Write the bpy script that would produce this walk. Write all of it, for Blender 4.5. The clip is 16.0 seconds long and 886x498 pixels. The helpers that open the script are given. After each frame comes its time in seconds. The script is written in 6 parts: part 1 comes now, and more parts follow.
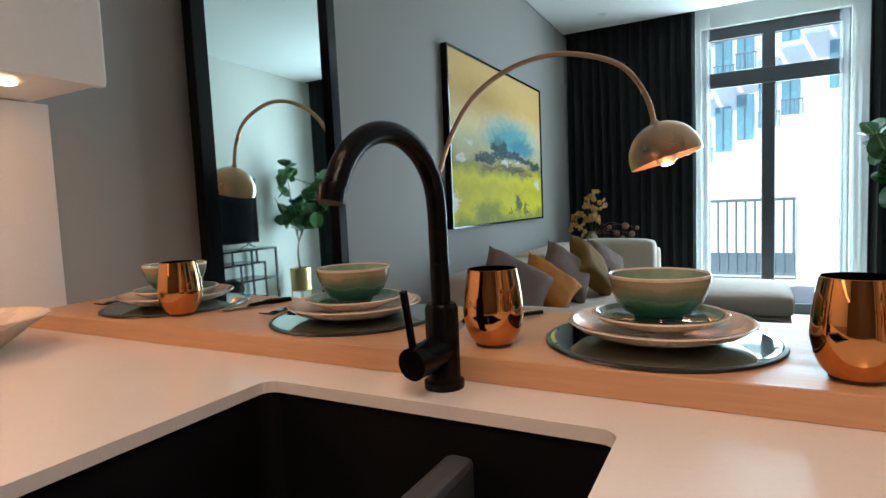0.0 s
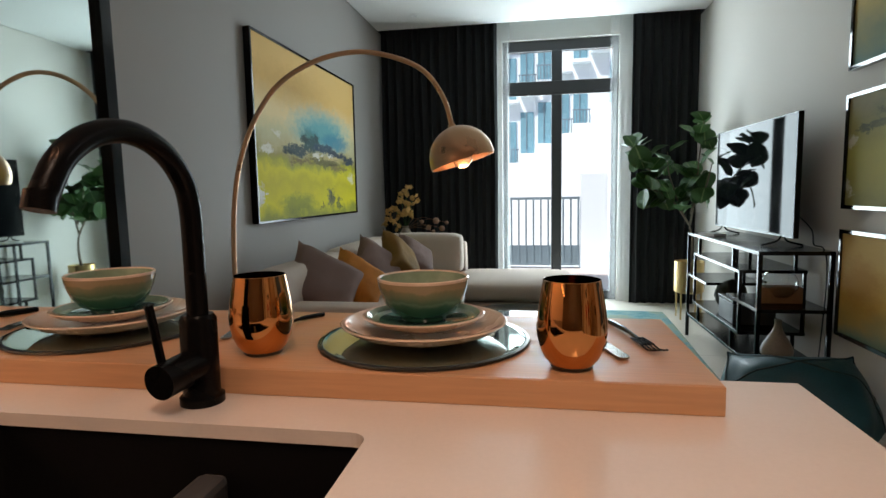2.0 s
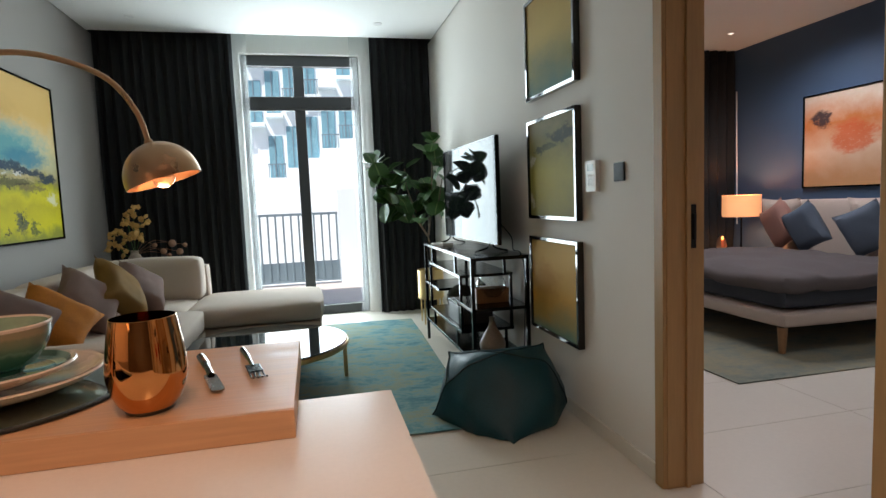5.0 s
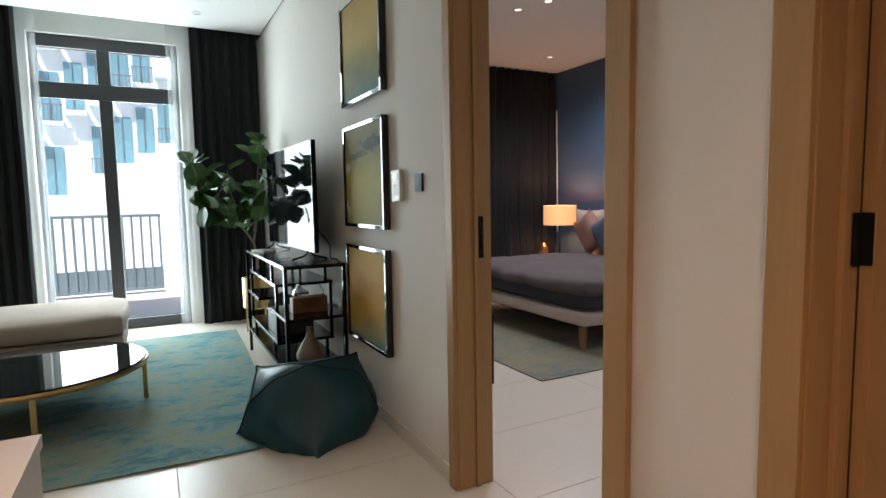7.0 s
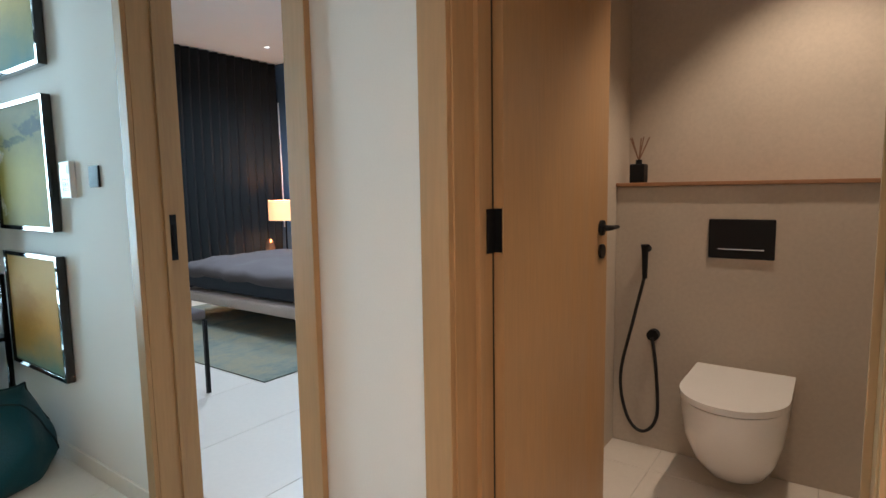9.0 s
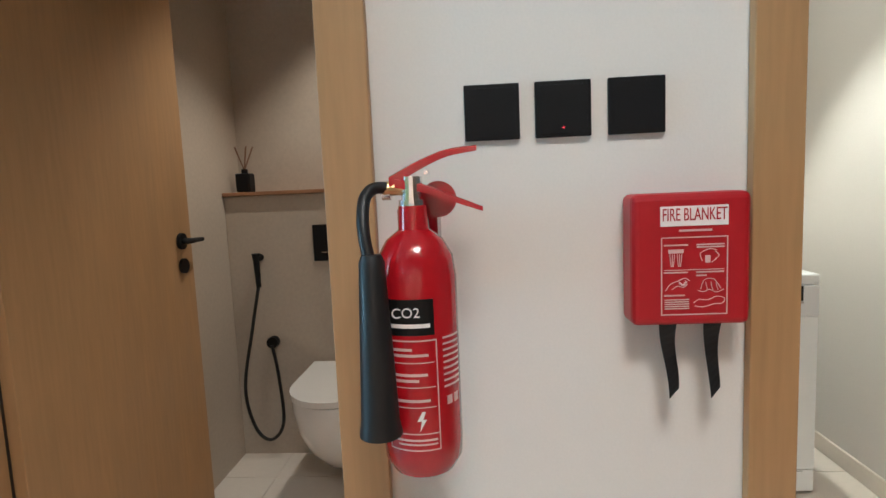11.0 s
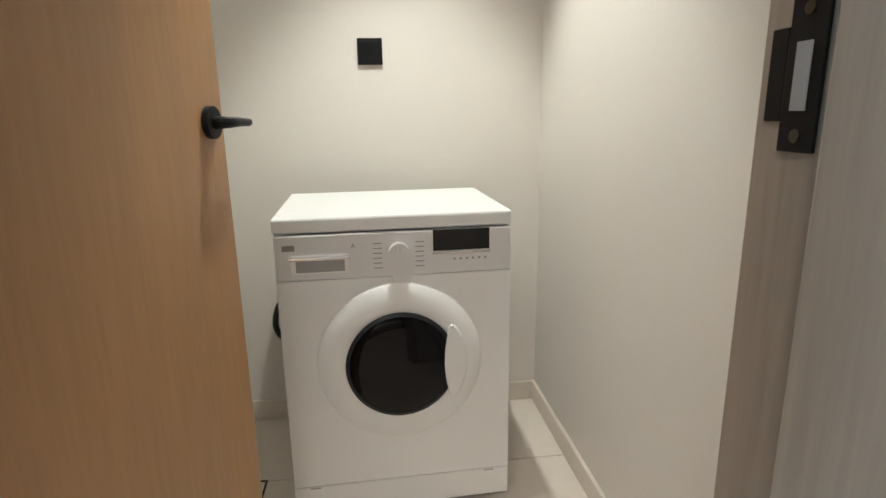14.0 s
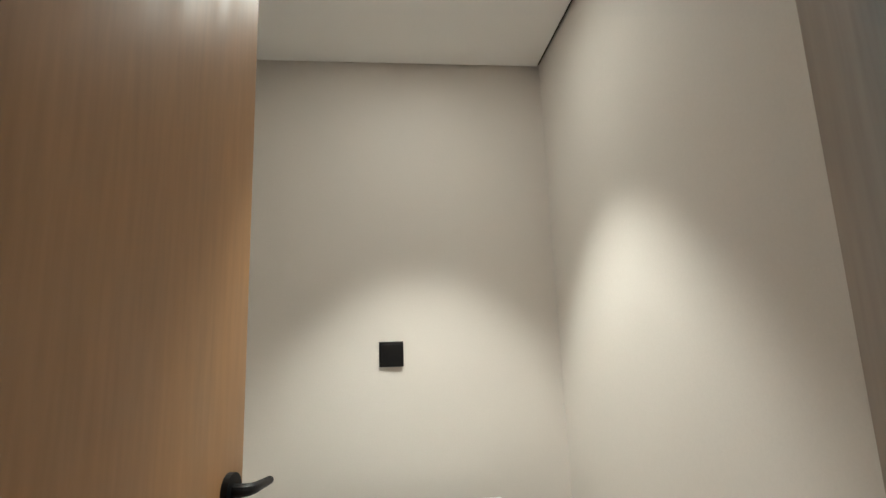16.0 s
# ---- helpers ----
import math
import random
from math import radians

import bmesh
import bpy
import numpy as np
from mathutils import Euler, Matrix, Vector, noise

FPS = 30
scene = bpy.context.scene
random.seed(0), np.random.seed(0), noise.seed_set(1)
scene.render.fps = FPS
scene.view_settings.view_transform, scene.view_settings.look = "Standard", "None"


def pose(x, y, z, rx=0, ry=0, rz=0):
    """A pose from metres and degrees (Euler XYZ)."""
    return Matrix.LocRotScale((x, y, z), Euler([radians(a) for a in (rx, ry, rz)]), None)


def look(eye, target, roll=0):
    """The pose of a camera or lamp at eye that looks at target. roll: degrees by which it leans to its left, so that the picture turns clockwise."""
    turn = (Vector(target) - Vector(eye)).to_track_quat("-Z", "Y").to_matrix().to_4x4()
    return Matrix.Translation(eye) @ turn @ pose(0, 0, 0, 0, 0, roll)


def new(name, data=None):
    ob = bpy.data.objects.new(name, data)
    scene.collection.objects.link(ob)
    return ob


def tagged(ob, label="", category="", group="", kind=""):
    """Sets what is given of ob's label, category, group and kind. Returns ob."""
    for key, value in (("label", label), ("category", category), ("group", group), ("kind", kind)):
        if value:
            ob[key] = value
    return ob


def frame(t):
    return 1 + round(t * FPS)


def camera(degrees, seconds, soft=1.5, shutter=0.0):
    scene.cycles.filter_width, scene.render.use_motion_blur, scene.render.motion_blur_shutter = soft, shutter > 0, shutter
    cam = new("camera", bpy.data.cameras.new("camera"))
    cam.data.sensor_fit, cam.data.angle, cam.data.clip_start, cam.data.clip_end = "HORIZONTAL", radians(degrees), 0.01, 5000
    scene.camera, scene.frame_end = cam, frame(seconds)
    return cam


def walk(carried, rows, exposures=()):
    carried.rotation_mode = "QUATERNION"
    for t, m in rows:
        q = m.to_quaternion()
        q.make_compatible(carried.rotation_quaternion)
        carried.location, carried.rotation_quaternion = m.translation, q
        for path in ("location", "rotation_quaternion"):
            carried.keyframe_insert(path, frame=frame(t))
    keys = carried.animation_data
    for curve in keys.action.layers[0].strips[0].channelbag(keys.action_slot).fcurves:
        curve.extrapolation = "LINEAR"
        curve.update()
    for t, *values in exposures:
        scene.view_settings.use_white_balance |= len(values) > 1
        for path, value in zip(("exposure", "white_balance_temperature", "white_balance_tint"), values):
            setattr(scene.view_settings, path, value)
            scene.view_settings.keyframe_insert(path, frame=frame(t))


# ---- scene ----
from mathutils.bvhtree import BVHTree

cam = camera(77.3, 16.0)
PATH = [
    (0, (-1.667, 0.894, 1.16), (-2.599, 2.657, 1.004), -2.4),
    (0.5, (-1.645, 0.899, 1.169), (-2.419, 2.736, 0.996), -2.2),
    (1, (-1.625, 0.898, 1.181), (-2.267, 2.783, 0.993), -1.5),
    (1.5, (-1.603, 0.907, 1.182), (-2.077, 2.84, 0.985), -1.4),
    (2, (-1.587, 0.916, 1.179), (-1.923, 2.877, 0.975), -1.0),
    (2.5, (-1.571, 0.922, 1.183), (-1.784, 2.901, 0.982), -1.2),
    (3, (-1.563, 0.929, 1.184), (-1.681, 2.916, 0.992), -0.8),
    (3.5, (-1.532, 0.933, 1.187), (-1.544, 2.924, 0.999), -0.9),
    (4, (-1.474, 0.935, 1.187), (-1.308, 2.918, 0.996), -1.1),
    (4.2, (-1.442, 0.935, 1.187), (-1.213, 2.913, 0.998), -1.5),
    (6.5, (-1.138, 0.859, 1.203), (-0.33, 2.681, 1.038), -1.3),
    (7, (-1.076, 0.861, 1.204), (-0.149, 2.624, 1.027), -1.0),
    (7.5, (-1.018, 0.827, 1.201), (0.058, 2.503, 1.015), -1.1),
    (8, (-0.984, 0.826, 1.214), (0.292, 2.353, 1.012), -0.9),
    (8.2, (-0.993, 0.819, 1.218), (0.373, 2.265, 1.01), -0.8),
    (10.3, (-0.91, 0.641, 1.201), (0.989, 1.234, 0.997), -1.5),
    (10.5, (-0.896, 0.607, 1.201), (1.041, 1.064, 0.998), -1.5),
    (11, (-0.854, 0.478, 1.204), (1.13, 0.609, 0.988), -2.5),
    (11.5, (-0.812, 0.308, 1.204), (1.162, 0.104, 0.959), -3.1),
    (12, (-0.767, 0.145, 1.178), (1.166, -0.3, 0.918), -2.7),
    (12.5, (-0.592, 0.012, 1.144), (1.303, -0.567, 0.874), -3.0),
    (13, (-0.417, -0.127, 1.124), (1.471, -0.729, 0.848), -3.1),
    (13.5, (-0.261, -0.313, 1.111), (1.678, -0.715, 0.835), -1.6),
    (14, (-0.17, -0.396, 1.081), (1.76, -0.628, 0.609), -0.9),
    (14.5, (-0.1, -0.388, 1.023), (1.718, -0.587, 0.214), -0.1),
    (15, (-0.077, -0.379, 1.094), (1.834, -0.566, 0.533), 0.3),
    (15.5, (-0.083, -0.391, 1.203), (1.908, -0.577, 1.179), -0.5),
    (16, (-0.132, -0.367, 1.252), (1.814, -0.59, 1.651), -2.1),
]
EXPOSURES = [(0.0, 0.52, 6350, 19), (0.6, 0.34, 6800, 26), (1.0, 0.20, 7150, 28), (3.5, 0.12, 7250, 28), (6.3, 0.33, 7350, 29), (7.2, 0.48, 7250, 28), (8.2, 0.88, 6600, 22), (10.3, 1.42, 5000, 4), (11.0, 1.14, 5000, 4), (12.0, 1.14, 5050, 4), (12.7, 1.06, 5200, 4), (14.0, 1.02, 5100, 7), (14.5, 1.08, 5000, 7), (15.1, 0.96, 5050, 7), (15.6, 1.00, 5100, 7), (16.0, 0.76, 5150, 7)]
walk(cam, [(t, look(eye, target, roll)) for t, eye, target, roll in PATH], EXPOSURES)

# ---------------------------------------------------------------- world and lights
world = bpy.data.worlds.new("sky")
scene.world = world
world.use_nodes = True
wt = world.node_tree
sky = wt.nodes.new("ShaderNodeTexSky")
sky.sky_type = "NISHITA"
sky.sun_disc = False
sky.sun_elevation, sky.sun_rotation = radians(54.6), radians(220)
wt.links.new(sky.outputs[0], wt.nodes["Background"].inputs[0])
wt.nodes["Background"].inputs[1].default_value = 0.15


def lamp(name, kind, m, energy, colour, **more):
    data = bpy.data.lights.new(name, kind)
    data.energy, data.color = energy, colour
    for key, value in more.items():
        if key == "size":
            data.size = value
        elif key == "size_y":
            data.shape, data.size_y = "RECTANGLE", value
        elif key == "soft":
            data.shadow_soft_size = value
        elif key == "cone":
            data.spot_size = radians(value)
        elif key == "blend":
            data.spot_blend = value
        elif key == "angle":
            data.angle = radians(value)
    ob = new(name, data)
    ob.matrix_world = m
    return ob


WARM, COOL = (1.0, 0.52, 0.28), (0.63, 0.93, 1.0)
lamp("sun", "SUN", look((0, 0, 9), (0.5, 0.6, 7.9)), 5.0, (1.0, 0.95, 0.88), angle=0.5)
lamp("window_daylight", "AREA", look((-1.365, 7.022, 1.40), (-1.365, 0, 1.40)), 101, COOL, size=1.2, size_y=2.6)
for k, (lx, ly) in enumerate(((-2.3, 0.70), (-1.5, 0.75), (-1.9, -0.3))):
    lamp("kitchen_downlight_lamp", "SPOT", look((lx, ly, 2.84), (lx, ly, 0)), 18.0, WARM, cone=105, blend=0.8, soft=0.07)
lamp("corridor_downlight_lamp", "SPOT", look((-1.25, 0.25, 2.84), (-1.25, 0.25, 0)), 102, (1.0, 0.84, 0.65), cone=140, blend=0.8, soft=0.30)
lamp("under_cabinet_lamp", "AREA", look((-3.04, 0.9, 1.445), (-3.04, 0.9, 0)), 1.4, WARM, size=0.04, size_y=1.4)
lamp("utility_downlight_lamp", "SPOT", look((1.20, -0.50, 2.30), (1.20, -0.50, 0)), 43, (1.0, 0.855, 0.61), cone=76, blend=0.50, soft=0.03)
lamp("utility_downlight_spill", "AREA", look((1.20, -0.50, 2.318), (1.20, -0.50, 0)), 1.9, (1.0, 0.855, 0.61), size=0.10)
lamp("bathroom_downlight_lamp", "SPOT", look((1.25, 0.85, 2.55), (1.25, 0.85, 0)), 31, (1.0, 0.78, 0.54), cone=90, blend=0.5, soft=0.03)
# wide bluish ceiling spots, also standing in for daylight from an unseen window
for lx, ly, watts in ((1.89, 5.0, 76), (2.9, 5.3, 74), (1.3, 3.0, 40)):
    lamp("bedroom_fill_lamp", "SPOT", look((lx, ly, 2.80), (lx, ly, 0)), watts, (0.74, 0.90, 1.0), cone=160, blend=0.8, soft=0.04)
lamp("bedside_bulb", "POINT", pose(3.42, 6.28, 0.98), 14, (1.0, 0.62, 0.34), soft=0.05)
lamp("arc_lamp_bulb", "POINT", pose(-1.949, 3.565, 1.395), 1.9, (1.0, 0.6, 0.32), soft=0.03)


# ---------------------------------------------------------------- materials
def mat(name, colour, rough=0.5, metal=0.0, var=0.10, scale=5.0, fine=90.0, bump=0.08, stretch=(1, 1, 1), coat=0.0, piece=0.0, spec=0.5, rvar=0.08):
    m = bpy.data.materials.new(name)
    m.use_nodes = True
    nt = m.node_tree
    b = nt.nodes["Principled BSDF"]
    tc = nt.nodes.new("ShaderNodeTexCoord")
    mp = nt.nodes.new("ShaderNodeMapping")
    mp.inputs["Scale"].default_value = stretch
    nt.links.new(tc.outputs["Object"], mp.inputs[0])
    n1, n2 = nt.nodes.new("ShaderNodeTexNoise"), nt.nodes.new("ShaderNodeTexNoise")
    n1.inputs["Scale"].default_value, n1.inputs["Detail"].default_value = scale, 5
    n2.inputs["Scale"].default_value, n2.inputs["Detail"].default_value = fine, 3
    for n in (n1, n2):
        nt.links.new(mp.outputs[0], n.inputs["Vector"])
    mix = nt.nodes.new("ShaderNodeMath")
    mix.operation = "ADD"
    nt.links.new(n1.outputs["Fac"], mix.inputs[0])
    nt.links.new(n2.outputs["Fac"], mix.inputs[1])
    last = mix.outputs[0]
    if piece:
        oi = nt.nodes.new("ShaderNodeObjectInfo")
        ma = nt.nodes.new("ShaderNodeMath")
        ma.operation = "MULTIPLY_ADD"
        ma.inputs[1].default_value = piece
        nt.links.new(oi.outputs["Random"], ma.inputs[0])
        nt.links.new(last, ma.inputs[2])
        last = ma.outputs[0]
    mr = nt.nodes.new("ShaderNodeMapRange")
    mr.inputs["From Min"].default_value, mr.inputs["From Max"].default_value = 0.6, 1.4 + piece
    nt.links.new(last, mr.inputs["Value"])
    cm = nt.nodes.new("ShaderNodeMix")
    cm.data_type = "RGBA"
    cm.inputs[6].default_value = (*[c * (1 - var) for c in colour], 1)
    cm.inputs[7].default_value = (*[min(1, c * (1 + var)) for c in colour], 1)
    nt.links.new(mr.outputs[0], cm.inputs[0])
    nt.links.new(cm.outputs[2], b.inputs["Base Color"])
    rr = nt.nodes.new("ShaderNodeMapRange")
    rr.inputs["From Min"].default_value, rr.inputs["From Max"].default_value = 0.3, 0.7
    rr.inputs["To Min"].default_value, rr.inputs["To Max"].default_value = max(0.02, rough - rvar), min(1, rough + rvar)
    nt.links.new(n1.outputs["Fac"], rr.inputs["Value"])
    nt.links.new(rr.outputs[0], b.inputs["Roughness"])
    b.inputs["Metallic"].default_value = metal
    b.inputs["Coat Weight"].default_value = coat
    b.inputs["Specular IOR Level"].default_value = spec
    if bump:
        bp = nt.nodes.new("ShaderNodeBump")
        bp.inputs["Strength"].default_value, bp.inputs["Distance"].default_value = bump, 0.004
        nt.links.new(n2.outputs["Fac"], bp.inputs["Height"])
        nt.links.new(bp.outputs[0], b.inputs["Normal"])
    return m


def glow(name, colour, strength):
    m = bpy.data.materials.new(name)
    m.use_nodes = True
    b = m.node_tree.nodes["Principled BSDF"]
    b.inputs["Base Color"].default_value = (*colour, 1)
    b.inputs["Emission Color"].default_value = (*colour, 1)
    b.inputs["Emission Strength"].default_value = strength
    return m


def glass(name, colour=(1, 1, 1), rough=0.0, ior=1.45):
    m = bpy.data.materials.new(name)
    m.use_nodes = True
    b = m.node_tree.nodes["Principled BSDF"]
    b.inputs["Base Color"].default_value = (*colour, 1)
    b.inputs["Roughness"].default_value = rough
    b.inputs["Transmission Weight"].default_value = 1
    b.inputs["IOR"].default_value = ior
    return m


def ramp_art(name, stops, axis, lo, hi, wobble=0.35, scale=3.0, stains=(), seed=0.0):
    """Painted canvas: colours follow the height, broken up by washes and by stains (colour, u, z, radius)."""
    m = bpy.data.materials.new(name)
    m.use_nodes = True
    nt = m.node_tree
    b = nt.nodes["Principled BSDF"]
    tc = nt.nodes.new("ShaderNodeTexCoord")
    sep = nt.nodes.new("ShaderNodeSeparateXYZ")
    nt.links.new(tc.outputs["Object"], sep.inputs[0])
    noi = nt.nodes.new("ShaderNodeTexNoise")
    noi.noise_dimensions = "4D"
    noi.inputs["W"].default_value = seed
    noi.inputs["Scale"].default_value, noi.inputs["Detail"].default_value, noi.inputs["Roughness"].default_value = scale, 7, 0.62
    nt.links.new(tc.outputs["Object"], noi.inputs["Vector"])
    mr = nt.nodes.new("ShaderNodeMapRange")
    mr.inputs["From Min"].default_value, mr.inputs["From Max"].default_value = lo, hi
    nt.links.new(sep.outputs["Z"], mr.inputs["Value"])
    ma = nt.nodes.new("ShaderNodeMath")
    ma.operation = "MULTIPLY_ADD"
    ma.inputs[1].default_value = wobble
    nt.links.new(noi.outputs["Fac"], ma.inputs[0])
    nt.links.new(mr.outputs[0], ma.inputs[2])
    sb = nt.nodes.new("ShaderNodeMath")
    sb.operation = "SUBTRACT"
    sb.inputs[1].default_value = wobble * 0.5
    nt.links.new(ma.outputs[0], sb.inputs[0])
    ra = nt.nodes.new("ShaderNodeValToRGB")
    while len(ra.color_ramp.elements) < len(stops):
        ra.color_ramp.elements.new(0.5)
    for e, (p, c) in zip(ra.color_ramp.elements, stops):
        e.position, e.color = p, (*c, 1)
    nt.links.new(sb.outputs[0], ra.inputs[0])
    last = ra.outputs[0]
    fine = nt.nodes.new("ShaderNodeTexNoise")
    fine.noise_dimensions = "4D"
    fine.inputs["W"].default_value = seed + 3
    fine.inputs["Scale"].default_value, fine.inputs["Detail"].default_value, fine.inputs["Roughness"].default_value = scale * 3.2, 10, 0.74
    sq = nt.nodes.new("ShaderNodeMapping")
    sq.inputs["Scale"].default_value = (1, 0.55, 1)
    nt.links.new(tc.outputs["Object"], sq.inputs[0])
    nt.links.new(sq.outputs[0], fine.inputs["Vector"])
    off = nt.nodes.new("ShaderNodeVectorMath")
    off.operation = "SUBTRACT"
    off.inputs[1].default_value = (0.5, 0.5, 0.5)
    nt.links.new(fine.outputs["Color"], off.inputs[0])
    warped = nt.nodes.new("ShaderNodeVectorMath")
    warped.operation = "MULTIPLY_ADD"
    warped.inputs[1].default_value = (0, 0.42, 0.17)
    nt.links.new(off.outputs[0], warped.inputs[0])
    nt.links.new(tc.outputs["Object"], warped.inputs[2])
    speck = nt.nodes.new("ShaderNodeTexNoise")
    speck.inputs["Scale"].default_value, speck.inputs["Detail"].default_value, speck.inputs["Roughness"].default_value = scale * 9, 6, 0.7
    nt.links.new(sq.outputs[0], speck.inputs["Vector"])
    patch = nt.nodes.new("ShaderNodeMapRange")
    patch.inputs["From Min"].default_value, patch.inputs["From Max"].default_value = 0.31, 0.44
    nt.links.new(speck.outputs["Fac"], patch.inputs["Value"])
    for colour, u, z, radius, power, wide in stains:
        sc = nt.nodes.new("ShaderNodeVectorMath")
        sc.operation = "MULTIPLY"
        sc.inputs[1].default_value = (0, 1 / wide, 1)
        nt.links.new(warped.outputs[0], sc.inputs[0])
        dis = nt.nodes.new("ShaderNodeVectorMath")
        dis.operation = "DISTANCE"
        dis.inputs[1].default_value = (0, u / wide, z)
        nt.links.new(sc.outputs[0], dis.inputs[0])
        add = nt.nodes.new("ShaderNodeMath")
        add.operation = "MULTIPLY_ADD"
        add.inputs[1].default_value = radius * 1.2
        nt.links.new(fine.outputs["Fac"], add.inputs[0])
        nt.links.new(dis.outputs["Value"], add.inputs[2])
        mk = nt.nodes.new("ShaderNodeMapRange")
        mk.inputs["From Min"].default_value, mk.inputs["From Max"].default_value = radius * (1.5 if power > 0.78 else 1.3 if power > 0.6 else 0.7), radius * (1.9 if power > 0.78 else 2.1 if power > 0.6 else 2.6)
        mk.inputs["To Min"].default_value, mk.inputs["To Max"].default_value = power, 0
        nt.links.new(add.outputs[0], mk.inputs["Value"])
        mx = nt.nodes.new("ShaderNodeMix")
        mx.data_type = "RGBA"
        mx.inputs[7].default_value = (*colour, 1)
        dry = nt.nodes.new("ShaderNodeMath")
        dry.operation = "MULTIPLY"
        nt.links.new(mk.outputs[0], dry.inputs[0])
        if power > 0.78:
            nt.links.new(patch.outputs[0], dry.inputs[1])
        else:
            dry.inputs[1].default_value = 1.0
        nt.links.new(dry.outputs[0], mx.inputs[0])
        nt.links.new(last, mx.inputs[6])
        last = mx.outputs[2]
    nt.links.new(last, b.inputs["Base Color"])
    b.inputs["Roughness"].default_value = 0.65
    b.inputs["Specular IOR Level"].default_value = 0.2
    bp = nt.nodes.new("ShaderNodeBump")
    bp.inputs["Strength"].default_value, bp.inputs["Distance"].default_value = 0.3, 0.003
    nt.links.new(fine.outputs["Fac"], bp.inputs["Height"])
    nt.links.new(bp.outputs[0], b.inputs["Normal"])
    return m


def glaze_mat(name, stops, height):
    """Running glaze on a pot: colours follow the height, with drips and mottling."""
    m = bpy.data.materials.new(name)
    m.use_nodes = True
    nt = m.node_tree
    b = nt.nodes["Principled BSDF"]
    tc = nt.nodes.new("ShaderNodeTexCoord")
    sep = nt.nodes.new("ShaderNodeSeparateXYZ")
    nt.links.new(tc.outputs["Object"], sep.inputs[0])
    mp = nt.nodes.new("ShaderNodeMapping")
    mp.inputs["Scale"].default_value = (1, 1, 0.35)
    nt.links.new(tc.outputs["Object"], mp.inputs[0])
    noi = nt.nodes.new("ShaderNodeTexNoise")
    noi.inputs["Scale"].default_value, noi.inputs["Detail"].default_value = 40, 5
    nt.links.new(mp.outputs[0], noi.inputs["Vector"])
    mr = nt.nodes.new("ShaderNodeMapRange")
    mr.inputs["From Max"].default_value = height
    nt.links.new(sep.outputs["Z"], mr.inputs["Value"])
    ma = nt.nodes.new("ShaderNodeMath")
    ma.operation = "MULTIPLY_ADD"
    ma.inputs[1].default_value = 0.35
    nt.links.new(noi.outputs["Fac"], ma.inputs[0])
    nt.links.new(mr.outputs[0], ma.inputs[2])
    ra = nt.nodes.new("ShaderNodeValToRGB")
    while len(ra.color_ramp.elements) < len(stops):
        ra.color_ramp.elements.new(0.5)
    for e, (p, c) in zip(ra.color_ramp.elements, stops):
        e.position, e.color = p, (*c, 1)
    nt.links.new(ma.outputs[0], ra.inputs[0])
    nt.links.new(ra.outputs[0], b.inputs["Base Color"])
    b.inputs["Roughness"].default_value = 0.18
    b.inputs["Coat Weight"].default_value = 0.5
    return m


def rug_mat(name, stops, scale, seed):
    m = bpy.data.materials.new(name)
    m.use_nodes = True
    nt = m.node_tree
    b = nt.nodes["Principled BSDF"]
    tc = nt.nodes.new("ShaderNodeTexCoord")
    mp = nt.nodes.new("ShaderNodeMapping")
    mp.inputs["Scale"].default_value = (1.0, 1.6, 1.0)
    mp.inputs["Location"].default_value = (seed, seed, 0)
    nt.links.new(tc.outputs["Object"], mp.inputs[0])
    a, f = nt.nodes.new("ShaderNodeTexNoise"), nt.nodes.new("ShaderNodeTexNoise")
    a.inputs["Scale"].default_value, a.inputs["Detail"].default_value, a.inputs["Roughness"].default_value = scale, 12, 0.80
    f.inputs["Scale"].default_value = 160
    nt.links.new(mp.outputs[0], a.inputs["Vector"])
    nt.links.new(tc.outputs["Object"], f.inputs["Vector"])
    ra = nt.nodes.new("ShaderNodeValToRGB")
    while len(ra.color_ramp.elements) < len(stops):
        ra.color_ramp.elements.new(0.5)
    for e, (p, c) in zip(ra.color_ramp.elements, stops):
        e.position, e.color = p, (*c, 1)
    nt.links.new(a.outputs["Fac"], ra.inputs[0])
    nt.links.new(ra.outputs[0], b.inputs["Base Color"])
    b.inputs["Roughness"].default_value = 0.95
    b.inputs["Specular IOR Level"].default_value = 0.1
    bp = nt.nodes.new("ShaderNodeBump")
    bp.inputs["Strength"].default_value, bp.inputs["Distance"].default_value = 0.6, 0.004
    nt.links.new(f.outputs["Fac"], bp.inputs["Height"])
    nt.links.new(bp.outputs[0], b.inputs["Normal"])
    return m


def sheer_mat(name, colour, clear):
    m = bpy.data.materials.new(name)
    m.use_nodes = True
    nt = m.node_tree
    out = nt.nodes["Material Output"]
    tr, tl, mx, df, m2 = (nt.nodes.new(n) for n in ("ShaderNodeBsdfTransparent", "ShaderNodeBsdfTranslucent", "ShaderNodeMixShader", "ShaderNodeBsdfDiffuse", "ShaderNodeMixShader"))
    tl.inputs[0].default_value = df.inputs[0].default_value = (*colour, 1)
    mx.inputs[0].default_value = 0.5
    nt.links.new(tl.outputs[0], mx.inputs[1])
    nt.links.new(df.outputs[0], mx.inputs[2])
    m2.inputs[0].default_value = 1 - clear
    nt.links.new(tr.outputs[0], m2.inputs[1])
    nt.links.new(mx.outputs[0], m2.inputs[2])
    nt.links.new(m2.outputs[0], out.inputs[0])
    return m


